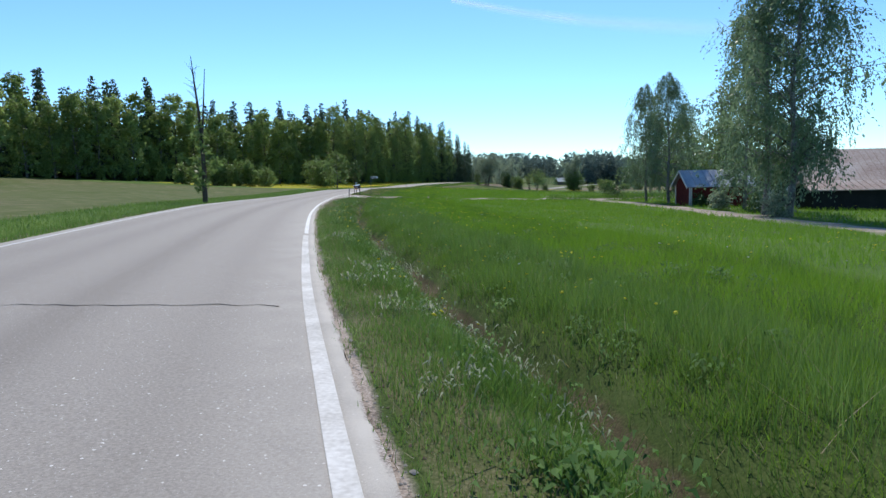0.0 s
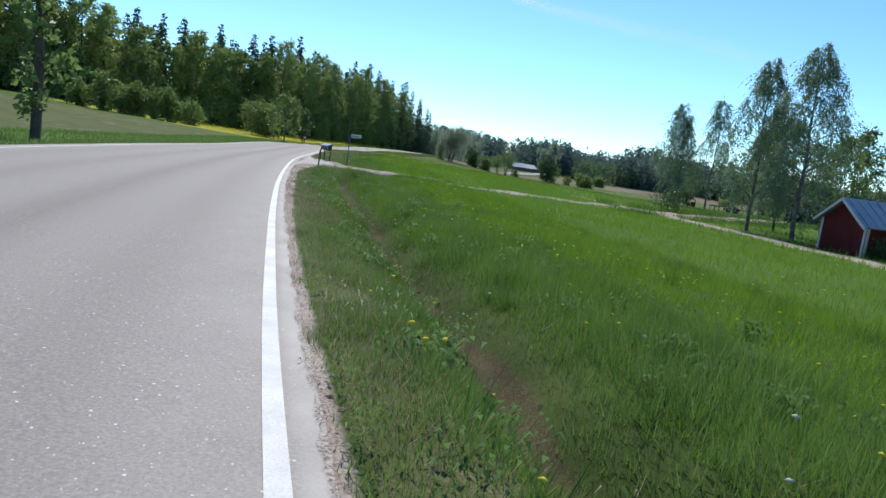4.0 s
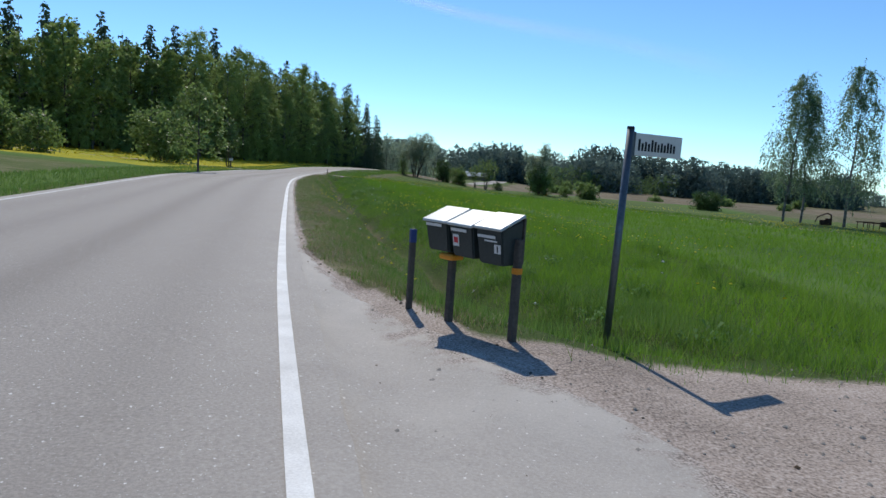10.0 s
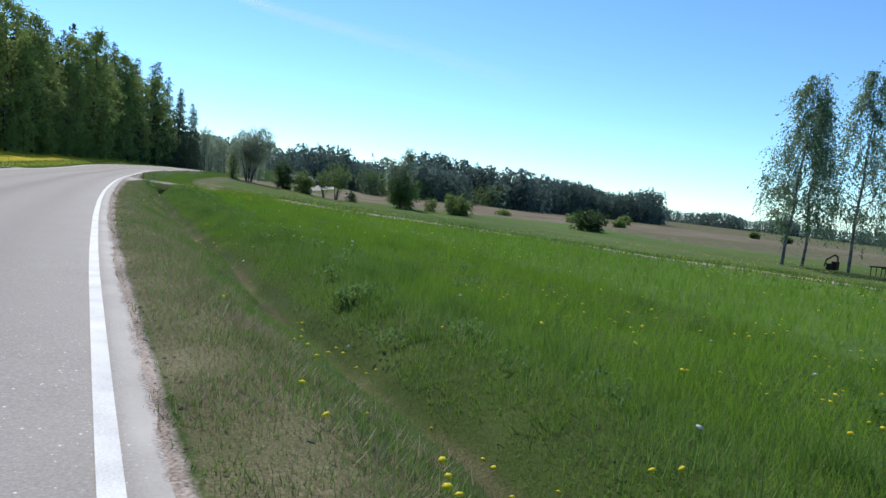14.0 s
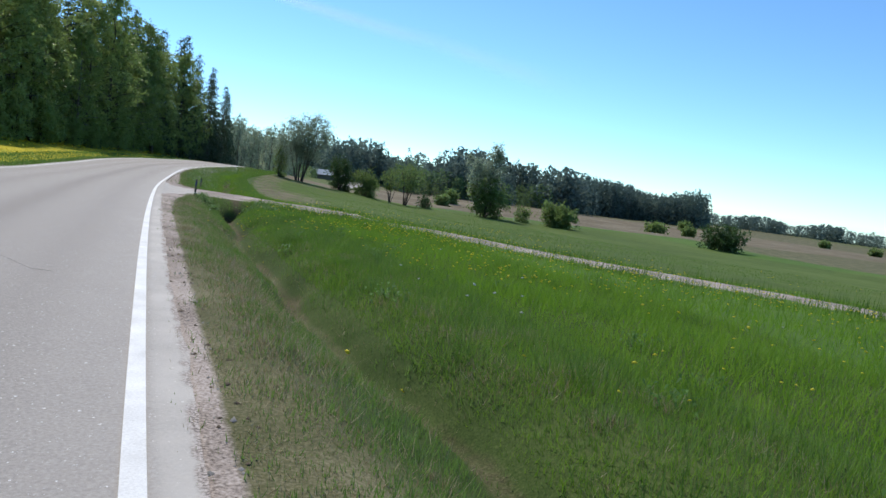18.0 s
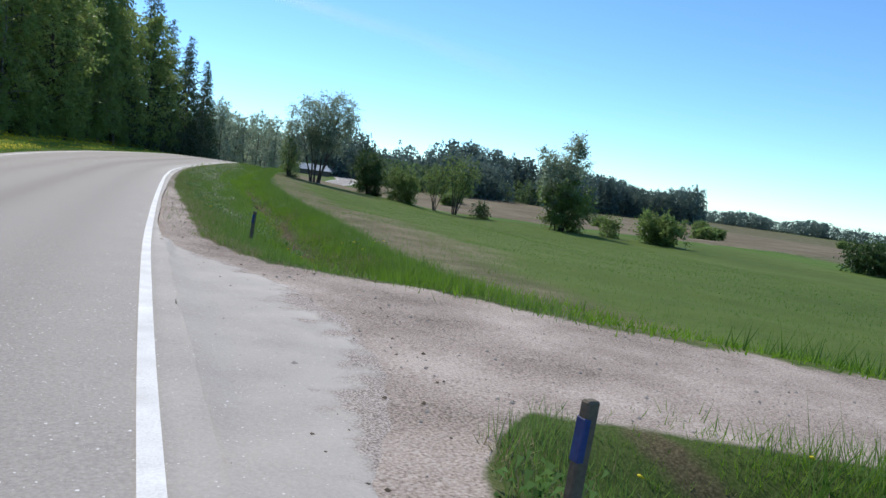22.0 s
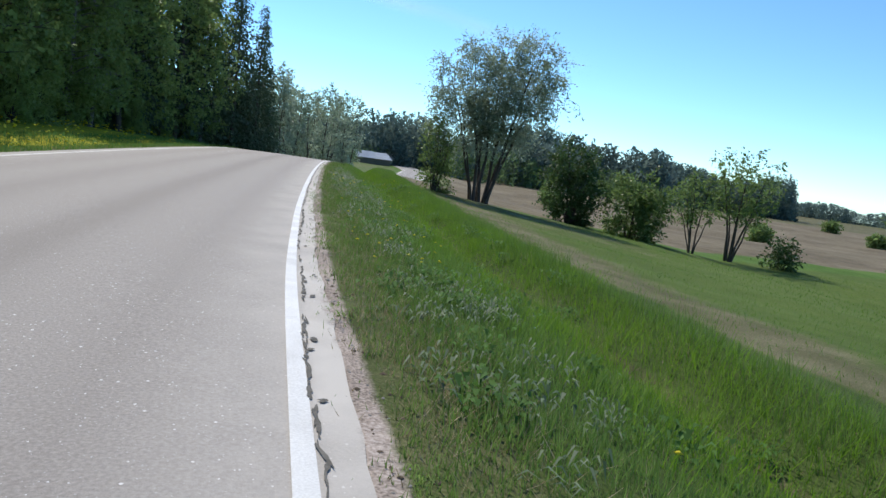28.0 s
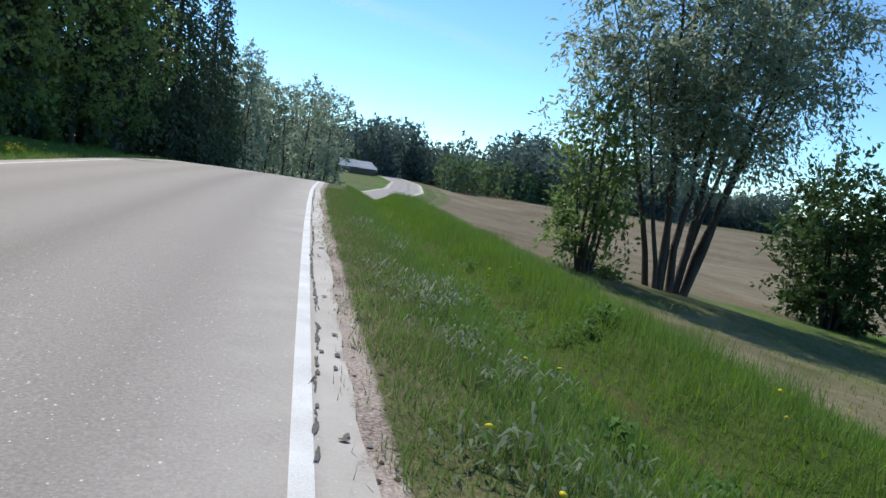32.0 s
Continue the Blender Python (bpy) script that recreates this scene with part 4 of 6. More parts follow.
BACK_SPRUCE = [spruce_meshes("back_spruce", 20, 3.7, M_NEEDLE, 17), spruce_meshes("back_spruce", 21, 3.4, M_NEEDLE, 18)]
EDGE = np.array([(-135, 8), (-100, 52), (-84, 80), (-72, 106), (-62, 128), (-52, 146), (-45.5, 160), (-42.5, 174), (-41.0, 188), (-38.0, 202), (-35.5, 208)], float)


def along(pts, d):
    seg = np.hypot(*np.diff(pts, axis=0).T)
    t = np.concatenate([[0], np.cumsum(seg)])
    p = np.array([np.interp(d, t, pts[:, i]) for i in (0, 1)])
    q = np.array([np.interp(d + 0.5, t, pts[:, i]) for i in (0, 1)])
    v = (q - p) / (np.linalg.norm(q - p) + 1e-9)
    return p, np.array([-v[1], v[0]]), t[-1]


length = along(EDGE, 0)[2]
for depth, gap, conifer in ((0, 3.5, 0.03), (3.6, 3.7, 0.3), (8, 4.2, 0.75), (13, 4.4, 0.95), (19, 4.6, 1.0), (26, 5.5, 1.0)):
    d = 0.0
    while d < length - 0.6:
        p, nrm, _ = along(EDGE, d)
        p = p + nrm * (depth + rng.uniform(-1.3, 1.3))
        d += gap * rng.uniform(0.75, 1.25) * (1.0 if d > length - 130 else 1.25)
        close = d > length - 75
        if rng.random() < conifer + (0.25 if depth > 6 else 0.06) * close or d > length - 10:
            if depth > 15:
                plant("spruce_tree", BACK_SPRUCE[rng.integers(2)], p[0], p[1], "dark green spruce standing deep in the wood", "tree", "trees of the wood", rng.uniform(0.78, 0.92))
            else:
                plant("spruce_tree", NEAR_SPRUCE if d > length - 40 and depth < 5 else SPRUCE[rng.integers(3)], p[0], p[1], "dark green spruce standing in the mixed wood", "tree", "trees of the wood", rng.uniform(0.78, 0.92) + (0.05 if depth > 6 else 0))
        else:
            k = rng.integers(6) if depth < 3 else rng.integers(5)
            plant("wood_tree", NEAR_WOOD[k % 2] if d > length - 62 and depth < 5 else WOOD[k], p[0], p[1], "fresh green leafy tree at the edge of the wood", "tree", "trees of the wood", rng.uniform(0.78, 1.0))
d = 0.0
while d < length - 1.0:
    p, nrm, _ = along(EDGE, d)
    p = p - nrm * rng.uniform(0.6, 2.2)
    d += rng.uniform(2.4, 4.4) if d > length - 90 else rng.uniform(5, 9)
    plant("undergrowth_bush", NEAR_BUSH if d > length - 40 else WOOD[5], p[0], p[1], "leafy undergrowth bush along the wood's edge", "bush", "undergrowth of the wood", rng.uniform(0.3, 0.62))
for x, y, k, sc in ((-36.2, 203.5, 1, 0.92), (-38.4, 199.0, 0, 0.98), (-34.6, 206.5, 0, 0.8), (-39.8, 193.5, 1, 0.95)):
    plant("wood_tree", NEAR_WOOD[k], x, y, "fresh green leafy tree at the edge of the wood", "tree", "trees of the wood", sc)
for x, y, sc in ((-30.4, 214.5, 0.66), (-30.2, 220.5, 0.64), (-32.3, 211.3, 0.74), (-33.0, 217.5, 0.78), (-34.8, 212.0, 0.84), (-36.5, 208.5, 0.92)):
    plant("spruce_tree", NEAR_SPRUCE, x, y, "tall dark spruce beside the road", "tree", "trees of the wood", sc)

# slim pale aspens past the wood
ASPEN = [grow("aspen", 9.5, 1.0, 0.22, M_LEAF_WILLOW, M_BARK, 24, 4, 3, 5, 0.05, 0.3, 0.2, 0.5, rise=1.2, sag=0.3) for _ in range(2)]
for k in range(30):
    y = 222 + k * 1.25
    x = at_offset(-7.6, y) - rng.uniform(0, 5.5)
    plant("aspen_tree", ASPEN[k % 2], x, y, "slim young aspen with pale leaves beside the road", "tree", "row of aspens", rng.uniform(0.85, 1.15) + 0.15 * (k / 29))

# single trees and bushes near the road
DEAD_RODS = [((0, 0, -0.1), (0.05, 0, 2.2), 0.15, 0.12), ((0.05, 0, 2.2), (-0.15, 0.1, 5.2), 0.12, 0.07), ((-0.15, 0.1, 5.2), (-0.45, 0.1, 8.3), 0.075, 0.015), ((0.0, 0, 3.4), (0.35, 0.1, 7.6), 0.07, 0.015)]
for k in range(46):
    h = rng.uniform(1.5, 7.8)
    a = rng.uniform(0, 2 * np.pi)
    q = np.array([np.interp(h, [0, 5, 8], [0, -0.15, -0.45]), 0.1, h])
    DEAD_RODS.append((q, q + (np.cos(a) * rng.uniform(0.3, 0.7), np.sin(a) * rng.uniform(0.3, 0.7), rng.uniform(0.2, 0.6)), 0.016, 0.004))
dv, df = tubes(DEAD_RODS, 6)
shoots, _ = crown_points(520, 0, 0, 0.7, 4.9, 0.95, 0.3, 0.2, 18)
plant("half_dead_tree", (mesh_of("dead_trunk", dv, df, M_BARK, True), mesh_of("foliage", *leaf_cards(shoots, 0.2), M_LEAF_BUSH)), -20.06, 31.63, "half-dead tree with bare top and pale shoots low down", "tree", turn=0, scale=1.2, crown="foliage")
plant("roadside_tree", grow("roadside_tree", 5.4, 1.6, 0.2, M_LEAF_FOREST, M_BARK, 22, 4, 4, 5, 0.25, 0.4, 0.3, 0.5, girth=0.016), -29.9, 87.0, "young leafy tree on the far verge of the road", "tree", turn=20)
SIDE_TREE = grow("side_tree", 5.4, 0.9, 0.16, M_LEAF_DARK, M_BARK, 12, 4, 4, 5, 0.3, 0.4, 0.2, 0.5, stems=fan(3, 2.2, 4.6, 5.5), girth=0.018)
plant("side_drive_tree", SIDE_TREE, -38.3, 121.8, "dark three-stemmed tree beside the side track", "tree", turn=0)


def bush(x, y, w, h, label, mat=None, leaves=1800, leaf=0.2, name="bush", turn=0.0, long=1.0):
    n = 6 if h < 2.5 else 9
    meshes = grow(name, h, w * 0.24, leaf, mat or M_LEAF_BUSH, M_BARK, 8, 4, 3, max(2, round(leaves / (n * 96))), 0.02, 0.35, 0.15, 0.12 * w + 0.15, 0.7, 0.6, fan(n, w * 0.72, h * 0.62, h * 0.93, 0.12, long), 0.012)
    return plant(name, meshes, x, y, label, "bush", turn=turn, crown="leaves")


bush(-41.3, 110.5, 7.5, 5.8, "big round dull-green bush on the meadow", leaves=5200, leaf=0.26)
bush(-46.2, 97.6, 4.2, 3.6, "round green bush at the field's edge", leaves=1600, leaf=0.26)
for x, y, w, h in ((-57.2, 91, 3.4, 3.4), (-55.0, 92.3, 3, 5.6), (-53.0, 93.4, 4, 4.2), (-51.6, 94.6, 3, 4.8), (-49.8, 95.4, 3.4, 4.4), (-48.3, 96.4, 2.6, 5.0)):
    bush(x, y, w, h, "leafy sapling bush at the field's edge", leaves=1100, leaf=0.28)

STEMS = [((-0.35, 0.1), (-2.3, 0.4, 6.8)), ((-0.2, -0.2), (-1.2, -0.7, 7.9)), ((0.0, 0.2), (-0.3, 0.6, 7.7)), ((0.1, -0.15), (0.6, -0.3, 8.1)), ((0.3, 0.1), (1.5, 0.4, 8.5)), ((0.4, -0.1), (2.3, -0.5, 8.3)), ((0.5, 0.1), (3.1, 0.5, 7.3)), ((0.35, 0.3), (2.4, 1.2, 6.4)), ((-0.3, -0.3), (-1.7, -0.6, 5.4))]
WILLOW = grow("willow", 8.6, 1.6, 0.125, M_LEAF_WILLOW, M_BARK, 15, 6, 5, 10, 0.42, 0.4, 0.5, 0.8, 0.8, 0.6, STEMS, 0.0125, 0.36)
plant("willow_tree", WILLOW, -18.9, 178.5, "many-stemmed willow with silvery leaves on the ditch bank", "tree", turn=-12)
bush(-21.3, 177.9, 2.3, 4.3, "slender green bird cherry bush under the willow", M_LEAF_BUSH, 3200, 0.11)
bush(-13.5, 179.0, 4.2, 4.9, "dark dense bush beside the willow", M_LEAF_DARK, 12000, 0.13)
bush(-10.6, 177.6, 5.0, 3.6, "rounded green bush on the field's edge", M_LEAF_BUSH, 12000, 0.13)
THIN = grow("sallow", 6.0, 0.85, 0.15, M_LEAF_BUSH, M_BARK, 11, 4, 4, 3, 0.38, 0.5, 0.1, 0.4, 0.9, 0.4, fan(6, 4.4, 4.2, 6.0), 0.013)
plant("sallow_tree", THIN, -5.3, 176.4, "small many-stemmed sallow with thin leaves", "tree", turn=0)
plant("sallow_tree", THIN, -7.2, 177.0, "small many-stemmed sallow with thin leaves", "tree", turn=120, scale=0.75)
bush(-3.0, 175.2, 2.0, 1.8, "low round bush at the field's edge", M_LEAF_DARK, 900, 0.16)
BIGSHRUB = grow("tall_sallow", 9.6, 1.15, 0.17, M_LEAF_WILLOW, M_BARK, 16, 5, 5, 6, 0.25, 0.5, 0.3, 0.7, 0.8, 0.4, [((-0.3, 0), (-2.2, 0, 7.6)), ((-0.2, 0.2), (-1.3, 0.5, 7.3)), ((0.1, 0), (0.7, 0, 8.6)), ((0.2, 0.1), (1.5, 0.4, 9.6)), ((0.1, -0.2), (1.0, -0.5, 8.9))], 0.011)
plant("tall_sallow_tree", BIGSHRUB, 4.2, 172.6, "tall bushy sallow with airy top between the fields", "tree", turn=0)
bush(4.4, 172.2, 7.2, 5.6, "wide leafy undergrowth round the sallow's foot", M_LEAF_BUSH, 8000, 0.21)
bush(12.6, 168.2, 5.4, 3.2, "low wide green bush on the field boundary", M_LEAF_BUSH, 7000, 0.22, long=1.5)
bush(8.9, 171.0, 2.4, 2.3, "small round bush on the field boundary", M_LEAF_BUSH, 700, 0.2)
bush(32.0, 162.0, 6.6, 3.2, "low wide dark bush out in the fields", M_LEAF_DARK, 7000, 0.24, long=1.5)

# birches out in the field, and those round the farm
BIRCH = [grow("birch", 13.6, 2.3, 0.155, M_LEAF_BIRCH, M_BIRCH, 40, 5, 6, 10, 0.2, 0.25, 1.3, 1.25, 0.9, 0.5, girth=0.010, aspect=0.45, power=0.9) for _ in range(3)]
for k, (x, y, sc) in enumerate(((16.4, 104.2, 0.95), (17.9, 104.0, 0.9), (21.6, 103.6, 1.02), (27.6, 101.2, 0.94), (28.7, 101.6, 0.86), (26.7, 101.6, 0.8))):
    plant("birch_tree", BIRCH[k % 3], x, y, "slender white-stemmed birch with drooping twigs in the field", "tree", "birches in the field", sc)
BUSHY = grow("bushy_birch", 13.6, 2.9, 0.17, M_LEAF_BIRCH, M_BIRCH, 46, 6, 6, 9, 0.06, 0.3, 0.9, 1.0, girth=0.012)
ROUND = grow("yard_tree", 11.5, 3.6, 0.24, M_LEAF_BUSH, M_BARK, 40, 6, 5, 6, 0.15, 0.45, 0.5, 0.9)
plant("yard_tree", ROUND, 37.5, 103.0, "broad green tree beside the small red garage", "tree", turn=0)
BIG = [grow("old_birch", 16.0, 3.1, 0.155, M_LEAF_BIRCH, M_BIRCH, 50, 6, 7, 11, 0.13, 0.3, 1.4, 1.4, 0.9, 0.5, girth=0.013, aspect=0.45, power=0.85) for _ in range(2)]
for k, (x, y, sc) in enumerate(((14.9, 30.2, 0.95), (15.4, 27.4, 1.0))):
    plant("old_birch_tree", BIG[k % 2], x, y, "big old birch with hanging twigs by the farm track", "tree", "birches at the farm", sc)
plant("bushy_birch_tree", BUSHY, 16.1, 40.2, "dense old birch with low branches beside the red shed", "tree", "birches at the farm", turn=40)
for x, y, sc in ((10.9, 54.6, 0.65), (12.5, 51.6, 0.74), (17.5, 56.5, 0.62), (21.5, 55.0, 0.64), (14.5, 60.0, 0.7)):
    plant("yard_birch_tree", BIG[0] if x < 13 else ROUND, x, y, "leafy birch beside the red shed" if x < 13 else "leafy green tree behind the red shed", "tree", "trees by the shed", sc)
for x, y, w, h, pale in ((14.2, 39.0, 1.3, 1.5, 1), (14.6, 27.0, 1.8, 1.6, 1), (15.6, 34.5, 1.6, 1.3, 0), (13.9, 44.5, 1.2, 0.9, 0), (8.5, 66, 4, 1.8, 0)):
    bush(x, y, w, h, "garden bush with pale blossom by the track" if pale else "low green bush by the farm track", M_LEAF_WILLOW if pale else M_LEAF_DARK, 700, 0.14)

# ---- far woods ----


def far_wood(pts, label, h0, h1, conifer=0.6, leafy=None, sprays=48):
    """Far trees of ragged foliage: pointed ones and round ones."""
    made = {True: ([], []), False: ([], [])}
    for x, y in pts:
        z, h = z_at(x, y) - 0.3, (h0 + (h1 - h0) * (0.5 + 0.5 * math.sin(x * 0.09 + 2 * math.sin(y * 0.05)))) * rng.uniform(0.82, 1.06)
        pointed = rng.random() < conifer
        m, fine = sprays, math.sqrt(48 / sprays)
        u = rng.uniform(0, 1, m)
        a = rng.uniform(0, 2 * np.pi, m)
        if pointed:
            rad = h * 0.2 * (1 - u) ** 0.8 + 0.1
            size = fine * h * (0.06 + 0.08 * (1 - u))
        else:
            rad = h * 0.25 * np.where(u < 0.45, 0.9, np.sqrt(np.clip(1 - ((u - 0.4) / 0.6) ** 2, 0.02, 1))) * rng.uniform(0.6, 1.1, m)
            size = fine * h * np.full(m, 0.135)
        q = np.stack([x + rad * np.cos(a), y + rad * np.sin(a), z + h * (0.04 + 0.93 * u)], 1)
        d, e = rng.normal(size=(m, 3)), rng.normal(size=(m, 3))
        d[:, 2] = -np.abs(d[:, 2]) if pointed else d[:, 2]
        d *= (size / np.linalg.norm(d, axis=1))[:, None]
        e *= (size / np.linalg.norm(e, axis=1))[:, None]
        V, F = made[pointed]
        V.append(np.stack([q - 0.4 * (d + e), q + 0.6 * d, q + 0.6 * e], 1).reshape(-1, 3))
    for pointed, (V, F) in made.items():
        if V:
            V = np.concatenate(V)
            # these foliage colours already hold the distance haze
            tagged(put("far_wood", mesh_of("far_wood", V, np.arange(len(V)).reshape(-1, 3), M_FAR_SPRUCE_HAZE if pointed else (leafy or M_FAR_HAZE))), label, "woods", kind="stuff")


def band(pts, depth, n):
    pts = np.array(pts, float)
    L = along(pts, 0)[2]
    out = []
    for _ in range(n):
        p, nrm, _ = along(pts, rng.uniform(0, L - 0.6))
        out.append(p + nrm * rng.uniform(0, depth))
    return out


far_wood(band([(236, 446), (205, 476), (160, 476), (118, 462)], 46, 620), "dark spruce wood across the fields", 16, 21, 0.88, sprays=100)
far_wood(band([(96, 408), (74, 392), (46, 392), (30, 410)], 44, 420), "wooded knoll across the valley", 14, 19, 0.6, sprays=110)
far_wood(band([(92, 372), (66, 366), (44, 356), (34, 366)], 12, 120), "fresh green trees along the valley road", 6, 11, 0.05, M_FAR_LEAF_HAZE, 120)
far_wood(band([(4, 378), (-6, 356), (-14, 340), (-20, 322)], 8, 60), "leafy trees round the valley houses", 4, 7, 0.0, M_FAR_LEAF_HAZE, 120)
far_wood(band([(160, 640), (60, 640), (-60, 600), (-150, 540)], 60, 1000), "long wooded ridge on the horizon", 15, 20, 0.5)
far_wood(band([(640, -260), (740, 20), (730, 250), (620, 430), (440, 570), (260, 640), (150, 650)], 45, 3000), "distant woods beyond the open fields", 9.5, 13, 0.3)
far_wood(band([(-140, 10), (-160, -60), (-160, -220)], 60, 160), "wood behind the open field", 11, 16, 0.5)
for x, y, w, h in ((60, 222, 6, 3.0), (47, 238, 5, 3.2), (96, 262, 5, 2.8), (120, 300, 6, 3.2), (24, 268, 5, 3.2), (30, 282, 6, 4.5), (150, 250, 4, 2.2), (180, 300, 5, 2.6)):
    bush(x, y, w, h, "leafy thicket standing in the far fields", M_LEAF_BUSH, 700, 0.5)

# ---- a vapour trail, high and far off ----
m = bpy.data.materials.new("vapour")
m.use_nodes = True
n, l = m.node_tree.nodes, m.node_tree.links
out = n["Material Output"]
n.remove(n["Principled BSDF"])
tr, df, clear, mx = n.new("ShaderNodeBsdfTranslucent"), n.new("ShaderNodeBsdfDiffuse"), n.new("ShaderNodeBsdfTransparent"), n.new("ShaderNodeMixShader")
both = n.new("ShaderNodeMixShader")
both.inputs[0].default_value = 0.3
l.new(tr.outputs[0], both.inputs[1])
l.new(df.outputs[0], both.inputs[2])
tr.inputs[0].default_value = df.inputs[0].default_value = (0.9, 0.9, 0.9, 1)
thin, haze = n.new("ShaderNodeAttribute"), n.new("ShaderNodeTexNoise")
thin.attribute_name = "thickness"
haze.inputs["Scale"].default_value = 0.006
tc = n.new("ShaderNodeTexCoord")
l.new(tc.outputs["Object"], haze.inputs[0])
mul = n.new("ShaderNodeMath")
mul.operation = "MULTIPLY"
l.new(thin.outputs["Fac"], mul.inputs[0])
l.new(haze.outputs[0], mul.inputs[1])
l.new(mul.outputs[0], mx.inputs[0])
l.new(clear.outputs[0], mx.inputs[1])
l.new(both.outputs[0], mx.inputs[2])
l.new(mx.outputs[0], out.inputs[0])
A0, A1 = np.array([-500.0, 2960.0, 712.0]), np.array([1250.0, 2800.0, 400.0])
V, F, T = [], [], []
for k in range(41):
    t = k / 40
    p = A0 + (A1 - A0) * t - np.array([0, 0, 28 * math.sin(math.pi * min(1, 1.6 * t))])
    wide = 16 + 44 * t
    for j, q in enumerate((-1, -0.4, 0, 0.4, 1)):
        V.append(p + np.array([0.0, 0.0, q * wide]))
        T.append((0, 0.6, 1, 0.6, 0)[j] * (0.55 * (1 - t) ** 1.3 + 0.12) * min(1, 6 * (1 - t)))
        if k and j:
            F.append([5 * k + j, 5 * k + j - 1, 5 * (k - 1) + j - 1, 5 * (k - 1) + j])
tagged(put("backdrop_vapour_trail", mesh_of("vapour_trail", np.array(V), np.array(F), m, True, attrs={"thickness": T})), "thin white vapour trail fading across the blue sky", "sky", kind="structure")

# ---- farm buildings ----


def gable_house(name, x, y, turn, w, d, eave, ridge, label, category, wall_mat, roof_mat, overhang=0.35, doors=(), trims=True, windows=()):
    """Walls of upright boards with a gable to local -y, roof of two slabs along y."""
    z = min(z_at(x, y), z_at(x + 2, y + 2)) - 0.1
    ob = thing(name, x, y, z, turn, label, category)
    t = 0.12
    for yy, kind in ((0, "front_wall"), (d - t, "back_wall")):
        bm = bmesh.new()
        vs = [bm.verts.new(p) for p in ((0, yy, 0), (w, yy, 0), (w, yy, eave), (w / 2, yy, ridge - 0.03), (0, yy, eave), (0, yy + t, 0), (w, yy + t, 0), (w, yy + t, eave), (w / 2, yy + t, ridge - 0.03), (0, yy + t, eave))]
        bm.faces.new(vs[:5])
        bm.faces.new(vs[5:][::-1])
        for i in range(5):
            bm.faces.new((vs[i], vs[i + 5], vs[(i + 1) % 5 + 5], vs[(i + 1) % 5]))
        part(kind, bm, wall_mat, ob)
    for xx in (0, w - t):
        part("side_wall", box(t, d - 2 * t, eave, xx + t / 2, d / 2, 0), wall_mat, ob)
    n = int(w / 0.2)
    for k in range(n):
        xx = (k + 0.5) * w / n
        part("batten", box(0.035, 0.024, min(eave + (ridge - eave) * (1 - abs(2 * xx / w - 1)), ridge) - 0.1, xx, -0.012, 0.02), wall_mat, ob)
    if d > 3:
        n = int(d / 0.3)
        for k in range(n):
            part("batten", box(0.024, 0.035, eave - 0.05, -0.012, (k + 0.5) * d / n, 0.02), wall_mat, ob)
    rise, run = ridge - eave, w / 2
    ang = math.atan2(rise, run)
    slab = math.hypot(rise, run) + overhang
    for side in (-1, 1):
        bm = box(slab, d + 2 * overhang, 0.06, 0, 0, -0.03)
        m = Matrix.Translation((w / 2, d / 2, ridge + 0.02)) @ Matrix.Rotation(side * ang, 4, "Y") @ Matrix.Translation((side * slab / 2, 0, 0))
        bmesh.ops.transform(bm, matrix=m, verts=bm.verts)
        slope = part("roof_slope", bm, roof_mat, ob)
        for k in range(int((d + 2 * overhang) / 0.5)):
            seam = box(slab, 0.03, 0.03, 0, -(d + 2 * overhang) / 2 + 0.25 + 0.5 * k, 0.03)
            bmesh.ops.transform(seam, matrix=m, verts=seam.verts)
            part("seam", seam, roof_mat, slope)
        bm = box(slab, 0.03, 0.14, 0, 0, -0.07)
        m = Matrix.Translation((w / 2, -overhang - 0.016, ridge - 0.03)) @ Matrix.Rotation(side * ang, 4, "Y") @ Matrix.Translation((side * slab / 2, 0, 0))
        bmesh.ops.transform(bm, matrix=m, verts=bm.verts)
        part("bargeboard", bm, M_WHITE if trims else roof_mat, ob)
    if trims:
        for xx in (0.06, w - 0.06):
            part("corner_board", box(0.14, 0.03, eave, xx, -0.04, 0), M_WHITE, ob)
        part("corner_board", box(0.03, 0.14, eave, -0.04, 0.06, 0), M_WHITE, ob)
        part("corner_board", box(0.03, 0.14, eave, w + 0.04, 0.06, 0), M_WHITE, ob)
    for dx, dw, dh in doors:
        door = part("door", box(dw, 0.06, dh, dx, -0.04, 0.02), M_DARK, ob, "dark plank door")
        for k in (-1, 1):
            part("frame", box(0.1, 0.05, dh + 0.1, dx + k * (dw / 2 + 0.05), -0.05, 0.0), M_WHITE, ob)
        part("frame", box(dw + 0.2, 0.05, 0.1, dx, -0.05, dh + 0.03), M_WHITE, ob)
    for xx, zz, ww, hh in windows:
        part("window_pane", box(ww, 0.05, hh, xx, -0.03, zz), M_DARK, ob)
        part("window_frame", box(ww + 0.16, 0.03, 0.09, xx, -0.05, zz + hh), M_WHITE, ob)
        part("window_sill", box(ww + 0.16, 0.06, 0.06, xx, -0.05, zz - 0.06), M_WHITE, ob)
    return ob


